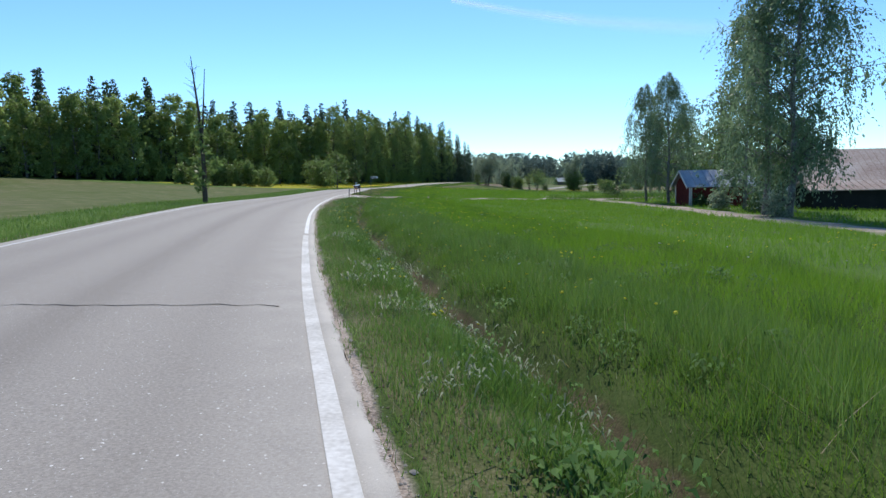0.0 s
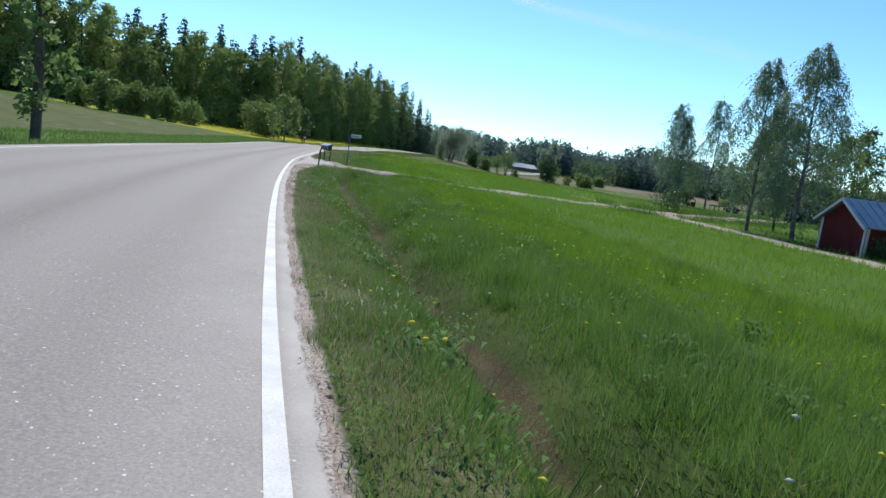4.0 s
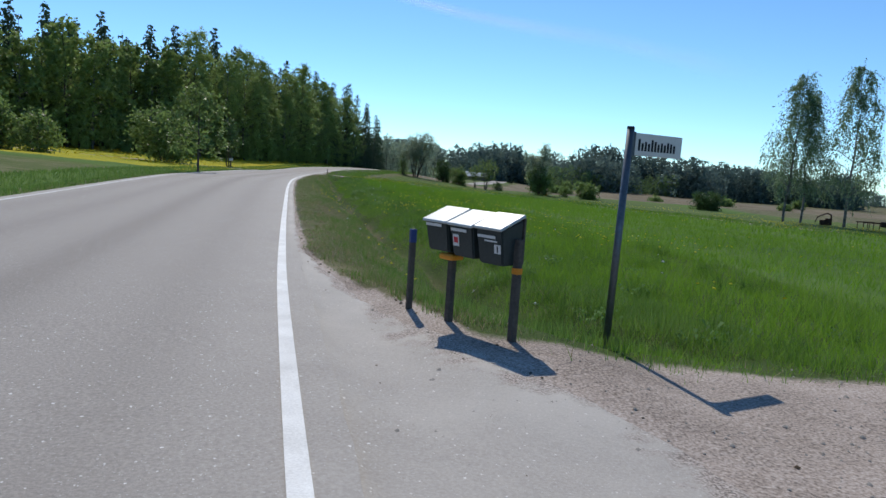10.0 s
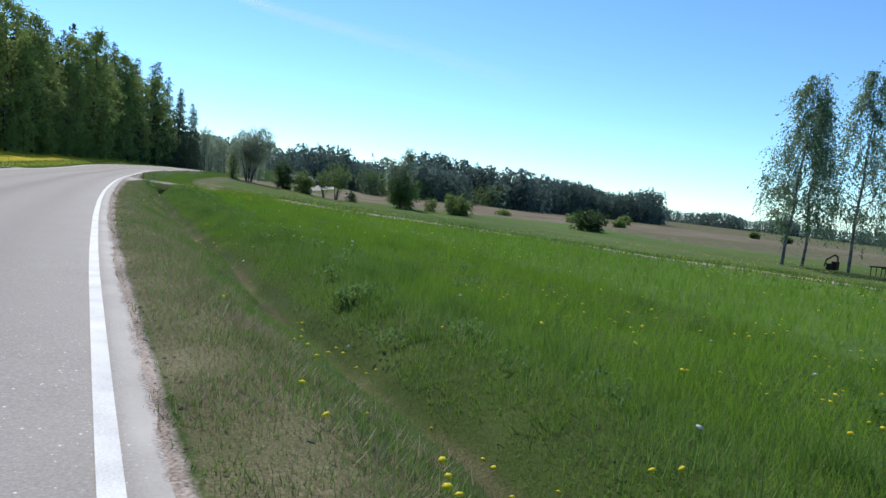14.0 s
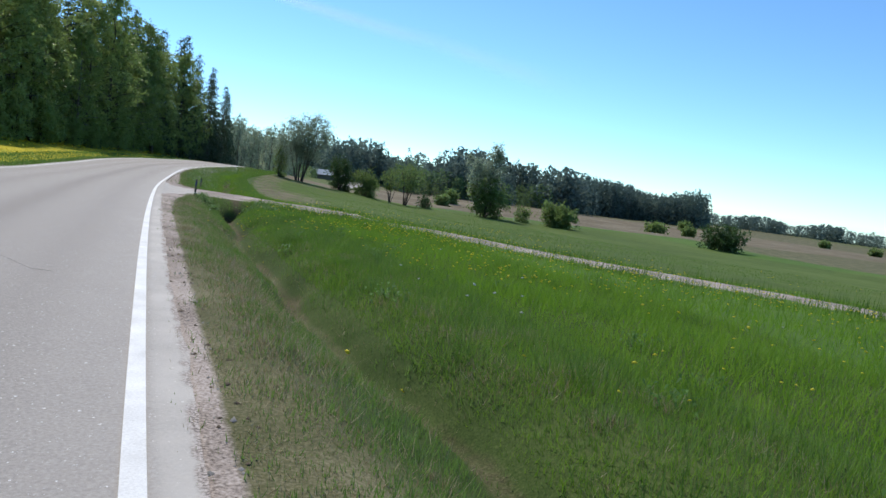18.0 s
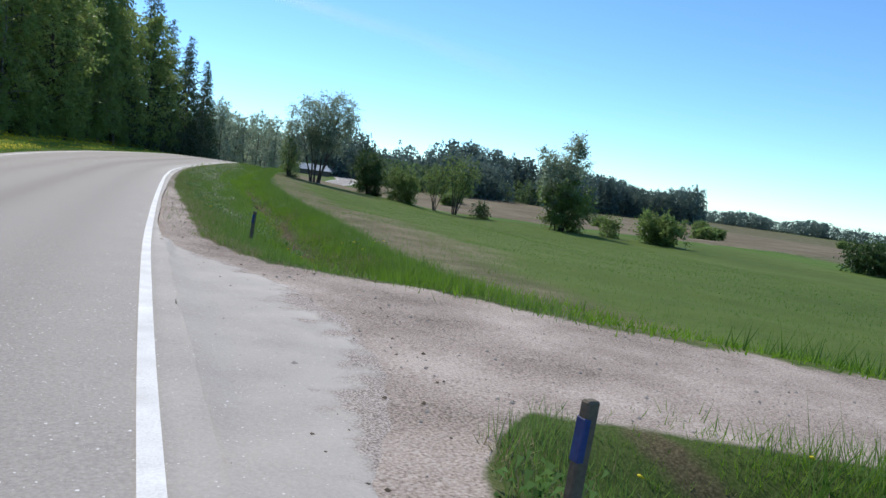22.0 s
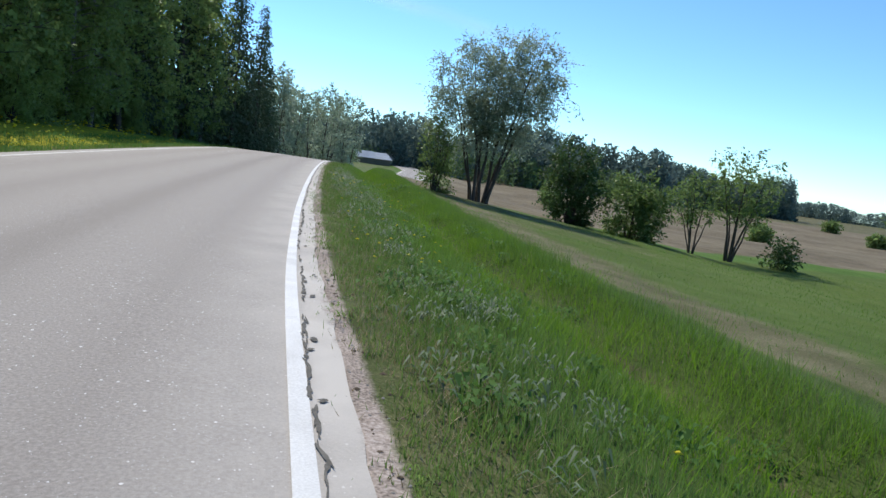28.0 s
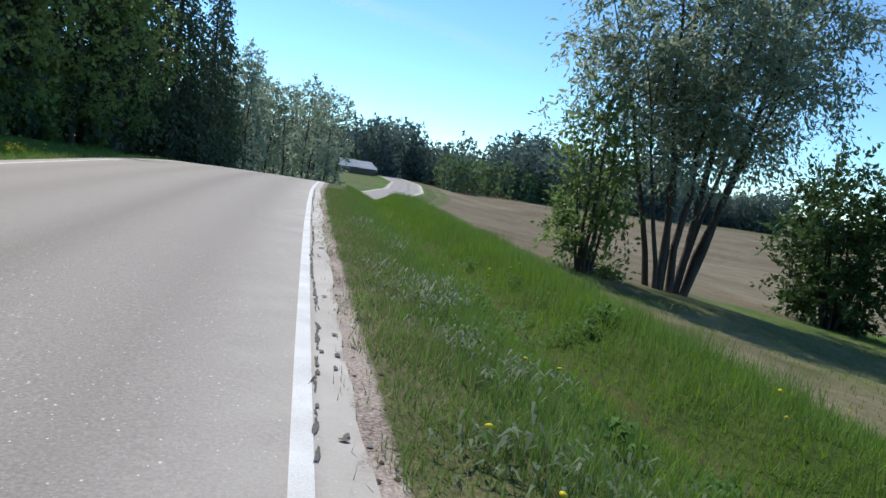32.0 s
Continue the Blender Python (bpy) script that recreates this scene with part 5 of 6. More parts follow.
# red shed by the track: gable towards the road
gable_house("red_shed", 12.64, 48.44, -81.0, 3.62, 4.6, 1.85, 2.95, "small dark red board shed with a zinc roof beside the track", "shed", M_RED, M_TIN)
gable_house("farm_barn", 43.0, 45.5, 87.0, 9.0, 21.0, 2.7, 4.9, "long low dark farm building with a rusty sheet roof behind birches", "barn", M_POST, M_RUST, 0.5, trims=False)
gable_house("red_garage", 30.2, 99.7, -22.0, 4.9, 5.5, 2.2, 3.1, "small red garage with white frames and dark doors", "garage", M_RED, M_TIN, 0.35, doors=((1.5, 1.7, 1.9), (3.5, 1.7, 1.9)))
# near-black walls: the shade inside the open shelter, put into their colour
gable_house("open_shelter", 20.3, 43.2, -84.0, 3.0, 8.0, 1.7, 2.2, "low shelter with white posts beside the barn, its inner shade painted as near-black walls", "shelter", M_DARK, M_RUST, 0.4, trims=False)
for k in range(4):
    px, py = 19.4 + 2.4 * k, 42.2 - 0.2 * k
    tagged(part("shelter_post", box(0.12, 0.12, 1.9, px, py, z_at(px, py) - 0.1), M_WHITE, None), "white upright post of the open shelter", "post", "posts of the shelter")
for x, y, turn, w, d in ((-5.0, 352.0, 10.0, 5.0, 6.0), (-1.0, 356.0, 10.0, 6.0, 7.0), (2.5, 372.0, 15.0, 6.5, 9.0)):
    gable_house("far_house", x, y, turn - 75, w, d, 2.0, 3.6, "distant brown house with a bright sheet roof in the valley", "house", M_STAKE, M_PALE_ROOF, 0.5, trims=False, windows=((1.3, 0.9, 0.9, 1.0), (3.6, 0.9, 0.9, 1.0)))
gable_house("field_barn", 214.0, 444.0, -30.0, 9.0, 12.0, 2.6, 4.2, "grey hay barn at the edge of the spruce wood", "barn", M_POST, M_TIN, 0.4, trims=False)

# ---- old farm machines under the birches ----


def machine(name, x, y, turn, label, rods, boxes=(), wheels=(), category="farm machine"):
    ob = thing(name, x, y, z_at(x, y), turn, label, category)
    for kind, a, b, r in rods:
        part(kind, rod(a, b, r), M_IRON, ob)
    for kind, sx, sy, sz, px, py, pz in boxes:
        part(kind, box(sx, sy, sz, px, py, pz, 0.03), M_IRON, ob)
    for px, py, r, wd in wheels:
        wheel = part("wheel", rod((px - wd / 2, py, r), (px + wd / 2, py, r), r, r, 16), M_BLACK, ob)
        part("hub", rod((px - wd / 2 - 0.03, py, r), (px + wd / 2 + 0.03, py, r), r * 0.35, r * 0.35, 10), M_IRON, wheel)
    return ob


machine("old_plough", 19.5, 103.0, 20, "rusty old plough with a curved arm under the birches",
        [("beam", (-0.9, 0, 0.7), (0.2, 0, 1.05), 0.06), ("arm", (0.2, 0, 1.05), (0.7, 0, 0.9), 0.06), ("arm", (0.7, 0, 0.9), (0.8, 0, 0.15), 0.06), ("handle", (-0.9, 0, 0.7), (-1.1, 0, 0.25), 0.045)],
        [("share", 0.5, 0.35, 0.6, 0.45, 0, 0.0), ("share", 0.4, 0.3, 0.45, -0.15, 0.1, 0.0)])
machine("low_harrow", 22.6, 101.7, 10, "low rusty harrow frame standing in the grass",
        [("rail", (-0.9, -0.4, 0.65), (0.9, -0.4, 0.65), 0.05), ("rail", (-0.9, 0.4, 0.65), (0.9, 0.4, 0.65), 0.05)] + [("tine", (0.3 * k - 0.75, (-1) ** k * 0.4, 0.65), (0.3 * k - 0.75, (-1) ** k * 0.4, -0.02), 0.03) for k in range(6)])
machine("hay_loader", 23.9, 101.0, 35, "tall rusty hay machine with an upright frame",
        [("upright", (-0.4, 0, 0.3), (-0.15, 0, 2.3), 0.06), ("upright", (0.4, 0, 0.3), (0.2, 0, 2.2), 0.06), ("rail", (-0.15, 0, 2.3), (0.2, 0, 2.2), 0.06), ("rail", (-0.35, 0, 1.2), (0.35, 0, 1.2), 0.05)],
        [("bed", 1.5, 0.8, 0.45, 0.1, 0, 0.35)], [(-0.7, -0.5, 0.38, 0.14), (0.8, -0.5, 0.38, 0.14)])
machine("rake", 25.4, 100.4, 0, "rusty hay rake with spoked wheels", [("axle", (-0.9, 0, 0.5), (0.9, 0, 0.5), 0.05), ("shaft", (0, 0, 0.5), (0.3, -1.2, 0.7), 0.045)] + [("tine", (0.25 * k - 0.75, 0, 0.6), (0.25 * k - 0.75, 0.5, 0.02), 0.025) for k in range(7)],
        [("seat", 0.4, 0.4, 0.12, 0, 0.2, 1.0)], [(-1.0, 0, 0.5, 0.09), (1.0, 0, 0.5, 0.09)])
tank = thing("slurry_tank", 28.3, 99.2, z_at(28.3, 99.2), 15, "dark steel tank lying on its side by the birches", "tank")
part("barrel", rod((-1.0, 0, 0.62), (1.0, 0, 0.62), 0.48, 0.48, 18), M_BLACK, tank, smooth=False)
for k in (-0.6, 0.6):
    part("cradle", box(0.2, 0.9, 0.22, k, 0, -0.04), M_IRON, tank)
for k in (-1.0, 0.0, 1.0):
    part("hoop", rod((k - 0.04, 0, 0.62), (k + 0.04, 0, 0.62), 0.5, 0.5, 18), M_IRON, tank)

# ---- letter boxes, street sign and marker posts at the turn-offs ----
BX, BY = -14.425, 47.58
BT = math.degrees(math.atan2(-0.70, 0.63))  # the row's direction
bz = z_at(BX, BY)
stand = thing("letter_box_stand", BX, BY, bz, BT, "two dark posts with a rail that carry letter boxes", "stand")
for k in (-0.27, 0.42):
    part("post", box(0.055, 0.055, 0.86, k, 0.06, -0.1, 0.006), M_POST, stand)
part("backboard", box(0.84, 0.02, 0.34, -0.01, 0.13, 0.57, 0.004), M_POST, stand)
part("newspaper_clip", box(0.15, 0.14, 0.045, -0.20, -0.02, 0.525, 0.012), M_ORANGE, stand, "orange plastic holder")
part("newspaper_clip", box(0.062, 0.062, 0.05, 0.42, 0.06, 0.50, 0.006), M_ORANGE, stand, "orange plastic band")


def letter_box(k, label, sticker):
    w, d, h = 0.262, 0.22, (0.31, 0.32, 0.34)[k]
    ob = new("letter_box")
    ob.matrix_basis = pose(BX, BY, bz, 0, 0, BT) @ pose(-0.29 + 0.285 * k, 0, 0.585 - 0.012 * k, 0, 0, (1.5, -1, 2)[k])
    tagged(ob, label, "letter box", "row of letter boxes")
    bm = bmesh.new()
    prof = [(-d / 2 + 0.03, 0), (d / 2, 0), (d / 2, h), (-d / 2 - 0.02, h - 0.075)]
    a = [bm.verts.new((-w / 2 * (0.88 + 0.12 * z / h), y, z)) for y, z in prof]
    b = [bm.verts.new((w / 2 * (0.88 + 0.12 * z / h), y, z)) for y, z in prof]
    bm.faces.new(a)
    bm.faces.new(b[::-1])
    for i in range(4):
        bm.faces.new((a[i], b[i], b[(i + 1) % 4], a[(i + 1) % 4]))
    bmesh.ops.recalc_face_normals(bm, faces=bm.faces)
    bmesh.ops.bevel(bm, geom=bm.edges[:], offset=0.012, segments=2, affect="EDGES")
    part("body", bm, M_BOX, ob)
    bm = box(w + 0.014, math.hypot(d + 0.06, 0.09), 0.022, 0, 0, -0.011, 0.008)
    bmesh.ops.transform(bm, matrix=Matrix.Translation((0, -0.015, h - 0.026)) @ Matrix.Rotation(math.atan2(0.09, d + 0.02), 4, "X"), verts=bm.verts)
    part("lid", bm, M_LID, ob, "pale weathered lid")
    lean = Matrix.Rotation(math.atan2(0.05, h), 4, "X")
    for kind, sx, sz, px, pz, mat in [("name_plate", 0.17, 0.022, -0.02, 0.195, M_SIGN)] + sticker:
        bm = box(sx, 0.004, sz, px, 0, 0)
        bmesh.ops.transform(bm, matrix=Matrix.Translation((0, -d / 2 + 0.028 - 0.05 * pz / (h - 0.09) - 0.004, pz)) @ lean, verts=bm.verts)
        part(kind, bm, mat, ob)
    return ob


letter_box(0, "dark green letter box with a pale sloping lid", [])
letter_box(1, "dark green letter box with a red sticker", [("sticker", 0.065, 0.09, -0.06, 0.08, M_SIGN), ("sticker_print", 0.045, 0.045, -0.06, 0.105, M_PINK)])
letter_box(2, "dark green letter box with a white plate", [("name_bar", 0.12, 0.012, 0.02, 0.17, M_SIGN), ("number_plate", 0.06, 0.065, 0.08, 0.09, M_SIGN), ("number_bar", 0.014, 0.045, 0.08, 0.10, M_BLACK)])
loose = thing("marker_post", -14.90, 48.27, z_at(-14.90, 48.27), 20, "short bare post beside the letter boxes", "post", "marker posts")
part("stake", box(0.05, 0.05, 0.8, 0, 0, -0.1, 0.006), M_POST, loose)
part("cap", box(0.054, 0.054, 0.12, 0, 0, 0.58, 0.006), M_BLUE, loose, "faded blue painted top")
for x, y, h, tilt in ((-12.61, 39.75, 0.76, 2.0), (-25.88, 113.71, 0.62, 3.0), (-26.53, 124.62, 0.56, 4.0)):
    ob = new("marker_post")
    ob.matrix_basis = pose(x, y, z_at(x, y), 0, tilt, 12)
    tagged(ob, "dark wooden culvert post with a worn blue painted band", "post", "marker posts")
    part("stake", box(0.058, 0.045, h + 0.12, 0, 0, -0.12, 0.008), M_STAKE, ob)
    part("painted_band", box(0.03, 0.0475, 0.16, -0.016, 0, h - 0.22, 0.004), M_BLUE, ob, "worn blue painted band")
far_box = thing("roadside_letter_box", -37.4, 119.7, z_at(-37.4, 119.7), 20, "small white letter box on a dark post at the side track", "letter box")
part("post", box(0.08, 0.08, 0.85, 0, 0, -0.1, 0.006), M_POST, far_box)
part("body", box(0.36, 0.26, 0.26, 0, 0, 0.75, 0.02), M_WHITE, far_box)
part("lid", box(0.4, 0.3, 0.04, 0, 0, 1.0, 0.012), M_TIN, far_box, "grey sheet lid")
SX, SY = -13.26, 47.84
sign = thing("street_sign", SX, SY, z_at(SX, SY), 33, "street name sign on a thin grey steel pole", "sign")
part("pole", rod((0, 0, -0.15), (0.05, 0, 1.78), 0.03, 0.03, 12), M_STEEL, sign, smooth=True)
part("pole_cap", rod((0.05, 0, 1.78), (0.05, 0, 1.80), 0.032, 0.028, 12), M_BLACK, sign)
plate = part("name_plate", box(0.60, 0.018, 0.18, 0.385, 0, 1.575, 0.004), M_SIGN, sign, "white plate with black border")
part("bracket", box(0.05, 0.04, 0.19, 0.075, 0, 1.57, 0.003), M_STEEL, sign)
for side in (-1, 1):
    for k, hh in enumerate((0.075, 0.05, 0.06, 0.05, 0.075, 0.065, 0.05, 0.06, 0.05, 0.065, 0.06, 0.05)):
        part("lettering", box(0.024, 0.002, hh * 1.25, 0.155 + 0.039 * k, side * 0.0105, 1.615), M_BLACK, plate)

# ---- cracks and rubbish on the road and its edge ----


def crack(name, pts, width, label):
    V, F = [], []
    for k, (s, y) in enumerate(pts):
        w = width * rng.uniform(0.5, 1.4)
        zz = float(road_z(y) + banking(s, y)) + 0.035 * (1 - min(1, abs((s + 3.0) / 3.3)) ** 2) + 0.004
        V += [(float(at_offset(s, y)), y - w / 2, zz), (float(at_offset(s, y)), y + w / 2, zz)]
        if k:
            F.append([2 * k - 2, 2 * k, 2 * k + 1, 2 * k - 1])
    return put(name, mesh_of(name, np.array(V), np.array(F), M_CRACK), road)


crack("crack", [(-5.9 + 0.2 * k, -6.05 + 0.03 * k + rng.normal() * 0.025) for k in range(29)], 0.022, "")
for a, b in (((-1.6, 44.1), (0.75, 44.35)), ((-1.3, 43.4), (0.5, 43.45))):
    crack("crack", [(a[0] + (b[0] - a[0]) * k / 18, a[1] + (b[1] - a[1]) * k / 18 + rng.normal() * 0.022 + 0.05 * math.sin(k * 1.1)) for k in range(19)], 0.008, "")
for y0 in (28.0, 62.0, 96.0, 139.0):
    crack("crack", [(-2.2 + 0.2 * k, y0 + 0.6 * math.sin(k * 0.7) + rng.normal() * 0.03) for k in range(8)], 0.008, "")


def broken_edge():
    """Ragged holes and crumbs along the edge line where the road breaks away."""
    V, F = [], []
    y = 143.0
    while y < 188:
        s = 0.082 + 0.018 * math.sin(y * 1.3) + rng.normal() * 0.007
        long, wide = rng.uniform(0.03, 0.11), rng.uniform(0.003, 0.017)
        if rng.random() < 0.12:
            s, long, wide = s + rng.uniform(0.03, 0.14), rng.uniform(0.02, 0.05), rng.uniform(0.01, 0.03)
        n, zz = len(V), float(road_z(y)) + 0.0125
        V.append((float(at_offset(s, y)), y, zz))
        turn = rng.normal() * 0.1
        for k in range(9):
            a, r = 2 * math.pi * k / 9, rng.uniform(0.55, 1.25)
            u, v = wide * r * math.cos(a), long * r * math.sin(a)
            V.append((float(at_offset(s + u + turn * v, y + v)), y + v, zz))
        F += [[n, n + 1 + k, n + 1 + (k + 1) % 9] for k in range(9)]
        y += rng.uniform(0.03, 0.1) + (rng.uniform(0.1, 0.5) if rng.random() < 0.07 else 0)
    return tagged(put("broken_edge", mesh_of("broken_edge", np.array(V), np.array(F), M_RUBBLE), road), kind="stuff")


broken_edge()

# ---- grass, weeds and flowers ----


def clumped(x, y, f, seed):
    return 0.5 + 0.5 * np.sin(x * f + seed + 2 * np.sin(y * f * 0.6 + seed)) * np.sin(y * f * 1.1 + 1.7 * np.sin(x * f * 0.8))


def sow(s0, s1, y0, y1, per_m2):
    n = int((s1 - s0) * (y1 - y0) * per_m2)
    s, y = rng.uniform(s0, s1, n), rng.uniform(y0, y1, n)
    x = at_offset(s, y)
    free = np.minimum(near_strip(DRIVE_1, x, y), near_strip(DRIVE_2, x, y)) > 1.0 + 0.12 * rng.normal(size=n)
    free &= (near_strip(SHED_ROAD, x, y) > 1) & (near_strip(DRIVE_3, x, y) > 1.05)
    free &= (s > gravel_edge(y) + 0.08 + 0.12 * np.abs(rng.normal(size=n)) + 0.06 * np.sin(y * 3.1) + 0.05 * np.sin(y * 7.7)) | (s < -6.6) | ((s > 0.16) & (rng.random(n) < 0.035 + 0.05 * (clumped(x, y, 3.0, 2.0) > 0.8)) & (s < 0.75) & ~((y > 37) & (y < 52)) & ~((y > 111) & (y < 123)))
    return s[free], x[free], y[free]


def grass(name, areas, mat, label, lean=0.45):
    V, F, n = [], [], 0
    for (s0, s1, y0, y1, per), height, width, pick in areas:
        s, x, y = sow(s0, s1, y0, y1, per)
        h = height(s, x, y) if callable(height) else np.full(len(s), height)
        if pick is not None:
            k = rng.random(len(s)) < pick(s, x, y)
            s, x, y, h = s[k], x[k], y[k], h[k]
        v, f = blades(x, y, land_z(x, y), h, width, lean)
        V.append(v)
        F.append(f + n)
        n += len(v)
    return tagged(put(name, mesh_of(name, np.concatenate(V), np.concatenate(F), mat)), label, "grass", kind="stuff")


def dryness(y):
    return np.interp(y, [-12, 10, 25, 45, 58, 110, 126, 176], [0.12, 0.15, 0.75, 0.7, 0.9, 0.9, 0.5, 0.4])


def verge_height(s, x, y):
    d = ditch_at(y)
    tall = 1.55 - 0.75 * dryness(y)
    return tall * (0.085 + 0.085 * step(0.5, 1.5, s) + 0.06 * step(0.2, 0.9, s - d)) * (0.55 + 1.0 * clumped(x, y, 2.6, 1.0)) * (1 - 0.5 * np.exp(-((s - d) / 0.55) ** 2))


def is_dry(s, x, y):
    d, k = ditch_at(y), dryness(y)
    return np.clip(k * 0.75 * (1 - step(0.5, 2.0, s)) + 0.4 * np.exp(-((s - d) / 0.25) ** 2) + 0.06 + 0.6 * k * (clumped(x, y, 1.1, 4.0) - 0.55), 0.03, 0.66)


def off_furrow(s, x, y):
    """Little grows in the furrow of the ditch and in the hollows."""
    bare = 0.97 * np.exp(-((s - ditch_at(y)) / (0.28 - 0.04 * step(18, 30, y) + 0.1 * step(116, 124, y))) ** 4) * (0.88 - 0.1 * step(18, 30, y) + 0.1 * step(116, 124, y) + 0.14 * np.sin(y * 1.7 + np.sin(y * 0.6))) * (1 - 0.6 * step(140, 150, y))
    for hx, hy in HOLLOWS:
        bare = np.maximum(bare, 1.0 * np.exp(-(((x - hx) ** 2 + (y - hy) ** 2) / 0.2) ** 2))
    return 1 - bare


green = lambda s, x, y: (1 - is_dry(s, x, y)) * off_furrow(s, x, y)  # noqa: E731
straw = lambda s, x, y: is_dry(s, x, y) * (0.35 + 0.65 * off_furrow(s, x, y))  # noqa: E731
tufts = lambda s, x, y: np.clip(3.2 * (clumped(x, y, 1.3, 3.0) - 0.42), 0, 1) * np.exp(-((s - 1.4 - 0.15 * np.sin(y * 0.5)) / 0.3) ** 2)  # noqa: E731
grass("verge_grass", [((0.16, 1.2, -13, 190, 1900), lambda s, x, y: 0.75 * verge_height(s, x, y), 0.0042, green), ((1.2, 1.7, -13, 200, 1300), lambda s, x, y: 0.8 * verge_height(s, x, y), 0.0035, green), ((1.7, 4.6, -13, 200, 720), lambda s, x, y: 0.85 * verge_height(s, x, y), 0.0038, green), ((-10, -6.6, -10, 200, 90), 0.2, 0.012, None)], M_GRASS, "green roadside grass on the verge and ditch")
grass("dry_grass", [((0.2, 1.2, -13, 190, 1900), lambda s, x, y: 0.65 * verge_height(s, x, y), 0.0038, straw), ((1.2, 1.7, -13, 190, 700), lambda s, x, y: 0.75 * verge_height(s, x, y), 0.003, straw), ((1.7, 4.0, -13, 190, 340), lambda s, x, y: 0.8 * verge_height(s, x, y), 0.0034, straw),
                    ((0.7, 2.1, 44, 122, 1500), lambda s, x, y: 0.07 + 0.08 * clumped(x, y, 2.0, 0.4), 0.004, tufts), ((2.6, 4.3, 88, 104, 1500), lambda s, x, y: 0.05 + 0.08 * clumped(x, y, 2.4, 0.4), 0.0036, lambda s, x, y: np.clip(2.4 * (clumped(x, y, 2.1, 1.0) - 0.45), 0, 1) * np.exp(-((s - 3.3) / 0.55) ** 2)),
                    ((2.2, 3.4, 120, 140, 1200), lambda s, x, y: 0.05 + 0.08 * clumped(x, y, 2.4, 0.4), 0.004, lambda s, x, y: np.clip(2.4 * (clumped(x, y, 1.7, 1.0) - 0.4), 0, 1) * np.exp(-((s - ditch_at(y)) / 0.22) ** 2)), ((-7.6, -6.5, -10, 200, 40), 0.12, 0.01, None)], M_DRY, "dry yellowish grass along the gravel shoulder", 1.1)
in_lush = lambda s, x, y: (y < 121 - 0.95 * (x + 27)) * off_furrow(s, x, y)  # noqa: E731
grass("field_grass", [((2.5, 5.0, -13, 126, 900), lambda s, x, y: (0.09 + 0.07 * step(3, 5, s) + 0.15 * clumped(x, y, 0.9, 2.0) * clumped(x, y, 2.3, 5.0)) * (1 - 0.5 * np.exp(-((s - ditch_at(y)) / 0.55) ** 2)), 0.0032, in_lush), ((5.0, 9.0, -13, 126, 460), lambda s, x, y: 0.14 + 0.16 * clumped(x, y, 0.9, 2.0), 0.0048, in_lush),
                      ((9.0, 20.0, -12, 126, 80), lambda s, x, y: 0.17 + 0.14 * clumped(x, y, 0.9, 2.0), 0.008, in_lush),
                      ((20.0, 52.0, -12, 126, 11), lambda s, x, y: 0.2 + 0.12 * clumped(x, y, 0.9, 2.0), 0.026, in_lush),
                      ((1.9, 4.6, 120, 196, 560), lambda s, x, y: 0.12 + 0.14 * clumped(x, y, 1.4, 2.0), 0.0042, lambda s, x, y: (0.35 + 0.65 * step(2.3, 3.0, s)) * off_furrow(s, x, y) * (1 - 0.75 * step(4.0, 4.5, s))),
                      ((3.4, 32.0, 84, 122, 150), lambda s, x, y: 0.1 + 0.12 * clumped(x, y, 1.1, 2.0), 0.01, lambda s, x, y: 1.0 * (y > 118 - 0.95 * (x + 24)) * (near_strip(DRIVE_2, x, y) < 1.75 + 0.3 * clumped(x, y, 0.7, 1.0)))], M_LUSH, "tall lush meadow grass in the field", 0.7)
grass("track_grass", [((3.2, 46.0, 80, 118, 170), lambda s, x, y: 0.26 + 0.16 * clumped(x, y, 0.9, 2.0), 0.009, lambda s, x, y: (0.25 + 0.75 * clumped(x, y, 0.6, 2.0)) * (near_strip(DRIVE_2, x, y) < 1.7) * (near_strip(DRIVE_2, x, y) > 1.12)),
                      ((14.0, 52.0, 44, 100, 60), lambda s, x, y: 0.36 + 0.2 * clumped(x, y, 0.9, 2.0), 0.014, lambda s, x, y: 1.0 * (near_strip(DRIVE_1, x, y) < 2.2) * (x > 2))], M_TUSSOCK, "darker taller grass along the gravel tracks")


def tussocks(name, n, areas, mat, label, tall=1.0):
    """Tight tufts of longer blades that stand out of the sward."""
    V, F, c = [], [], 0
    for _ in range(n):
        s0, s1, y0, y1 = areas[rng.integers(len(areas))]
        s, y = rng.uniform(s0, s1), rng.uniform(y0, y1)
        x = at_offset(s, y)
        if min(near_strip(DRIVE_1, x, y), near_strip(DRIVE_2, x, y)) < 1.2 or s < gravel_edge(y) + 0.3:
            continue
        if min(math.hypot(x - hx, y - hy) for hx, hy in HOLLOWS) < 0.6 or abs(s - ditch_at(y)) < 0.25:
            continue
        m, wide = rng.integers(50, 130), rng.uniform(0.06, 0.2)
        px, py = x + rng.normal(size=m) * wide, y + rng.normal(size=m) * wide
        v, f = blades(px, py, land_z(px, py), np.full(m, tall * rng.uniform(0.16, 0.34)), 0.0045 if tall > 0.7 else 0.003, 0.9)
        V.append(v)
        F.append(f + c)
        c += len(v)
    return tagged(put(name, mesh_of(name, np.concatenate(V), np.concatenate(F), mat)), label, "grass", kind="stuff")


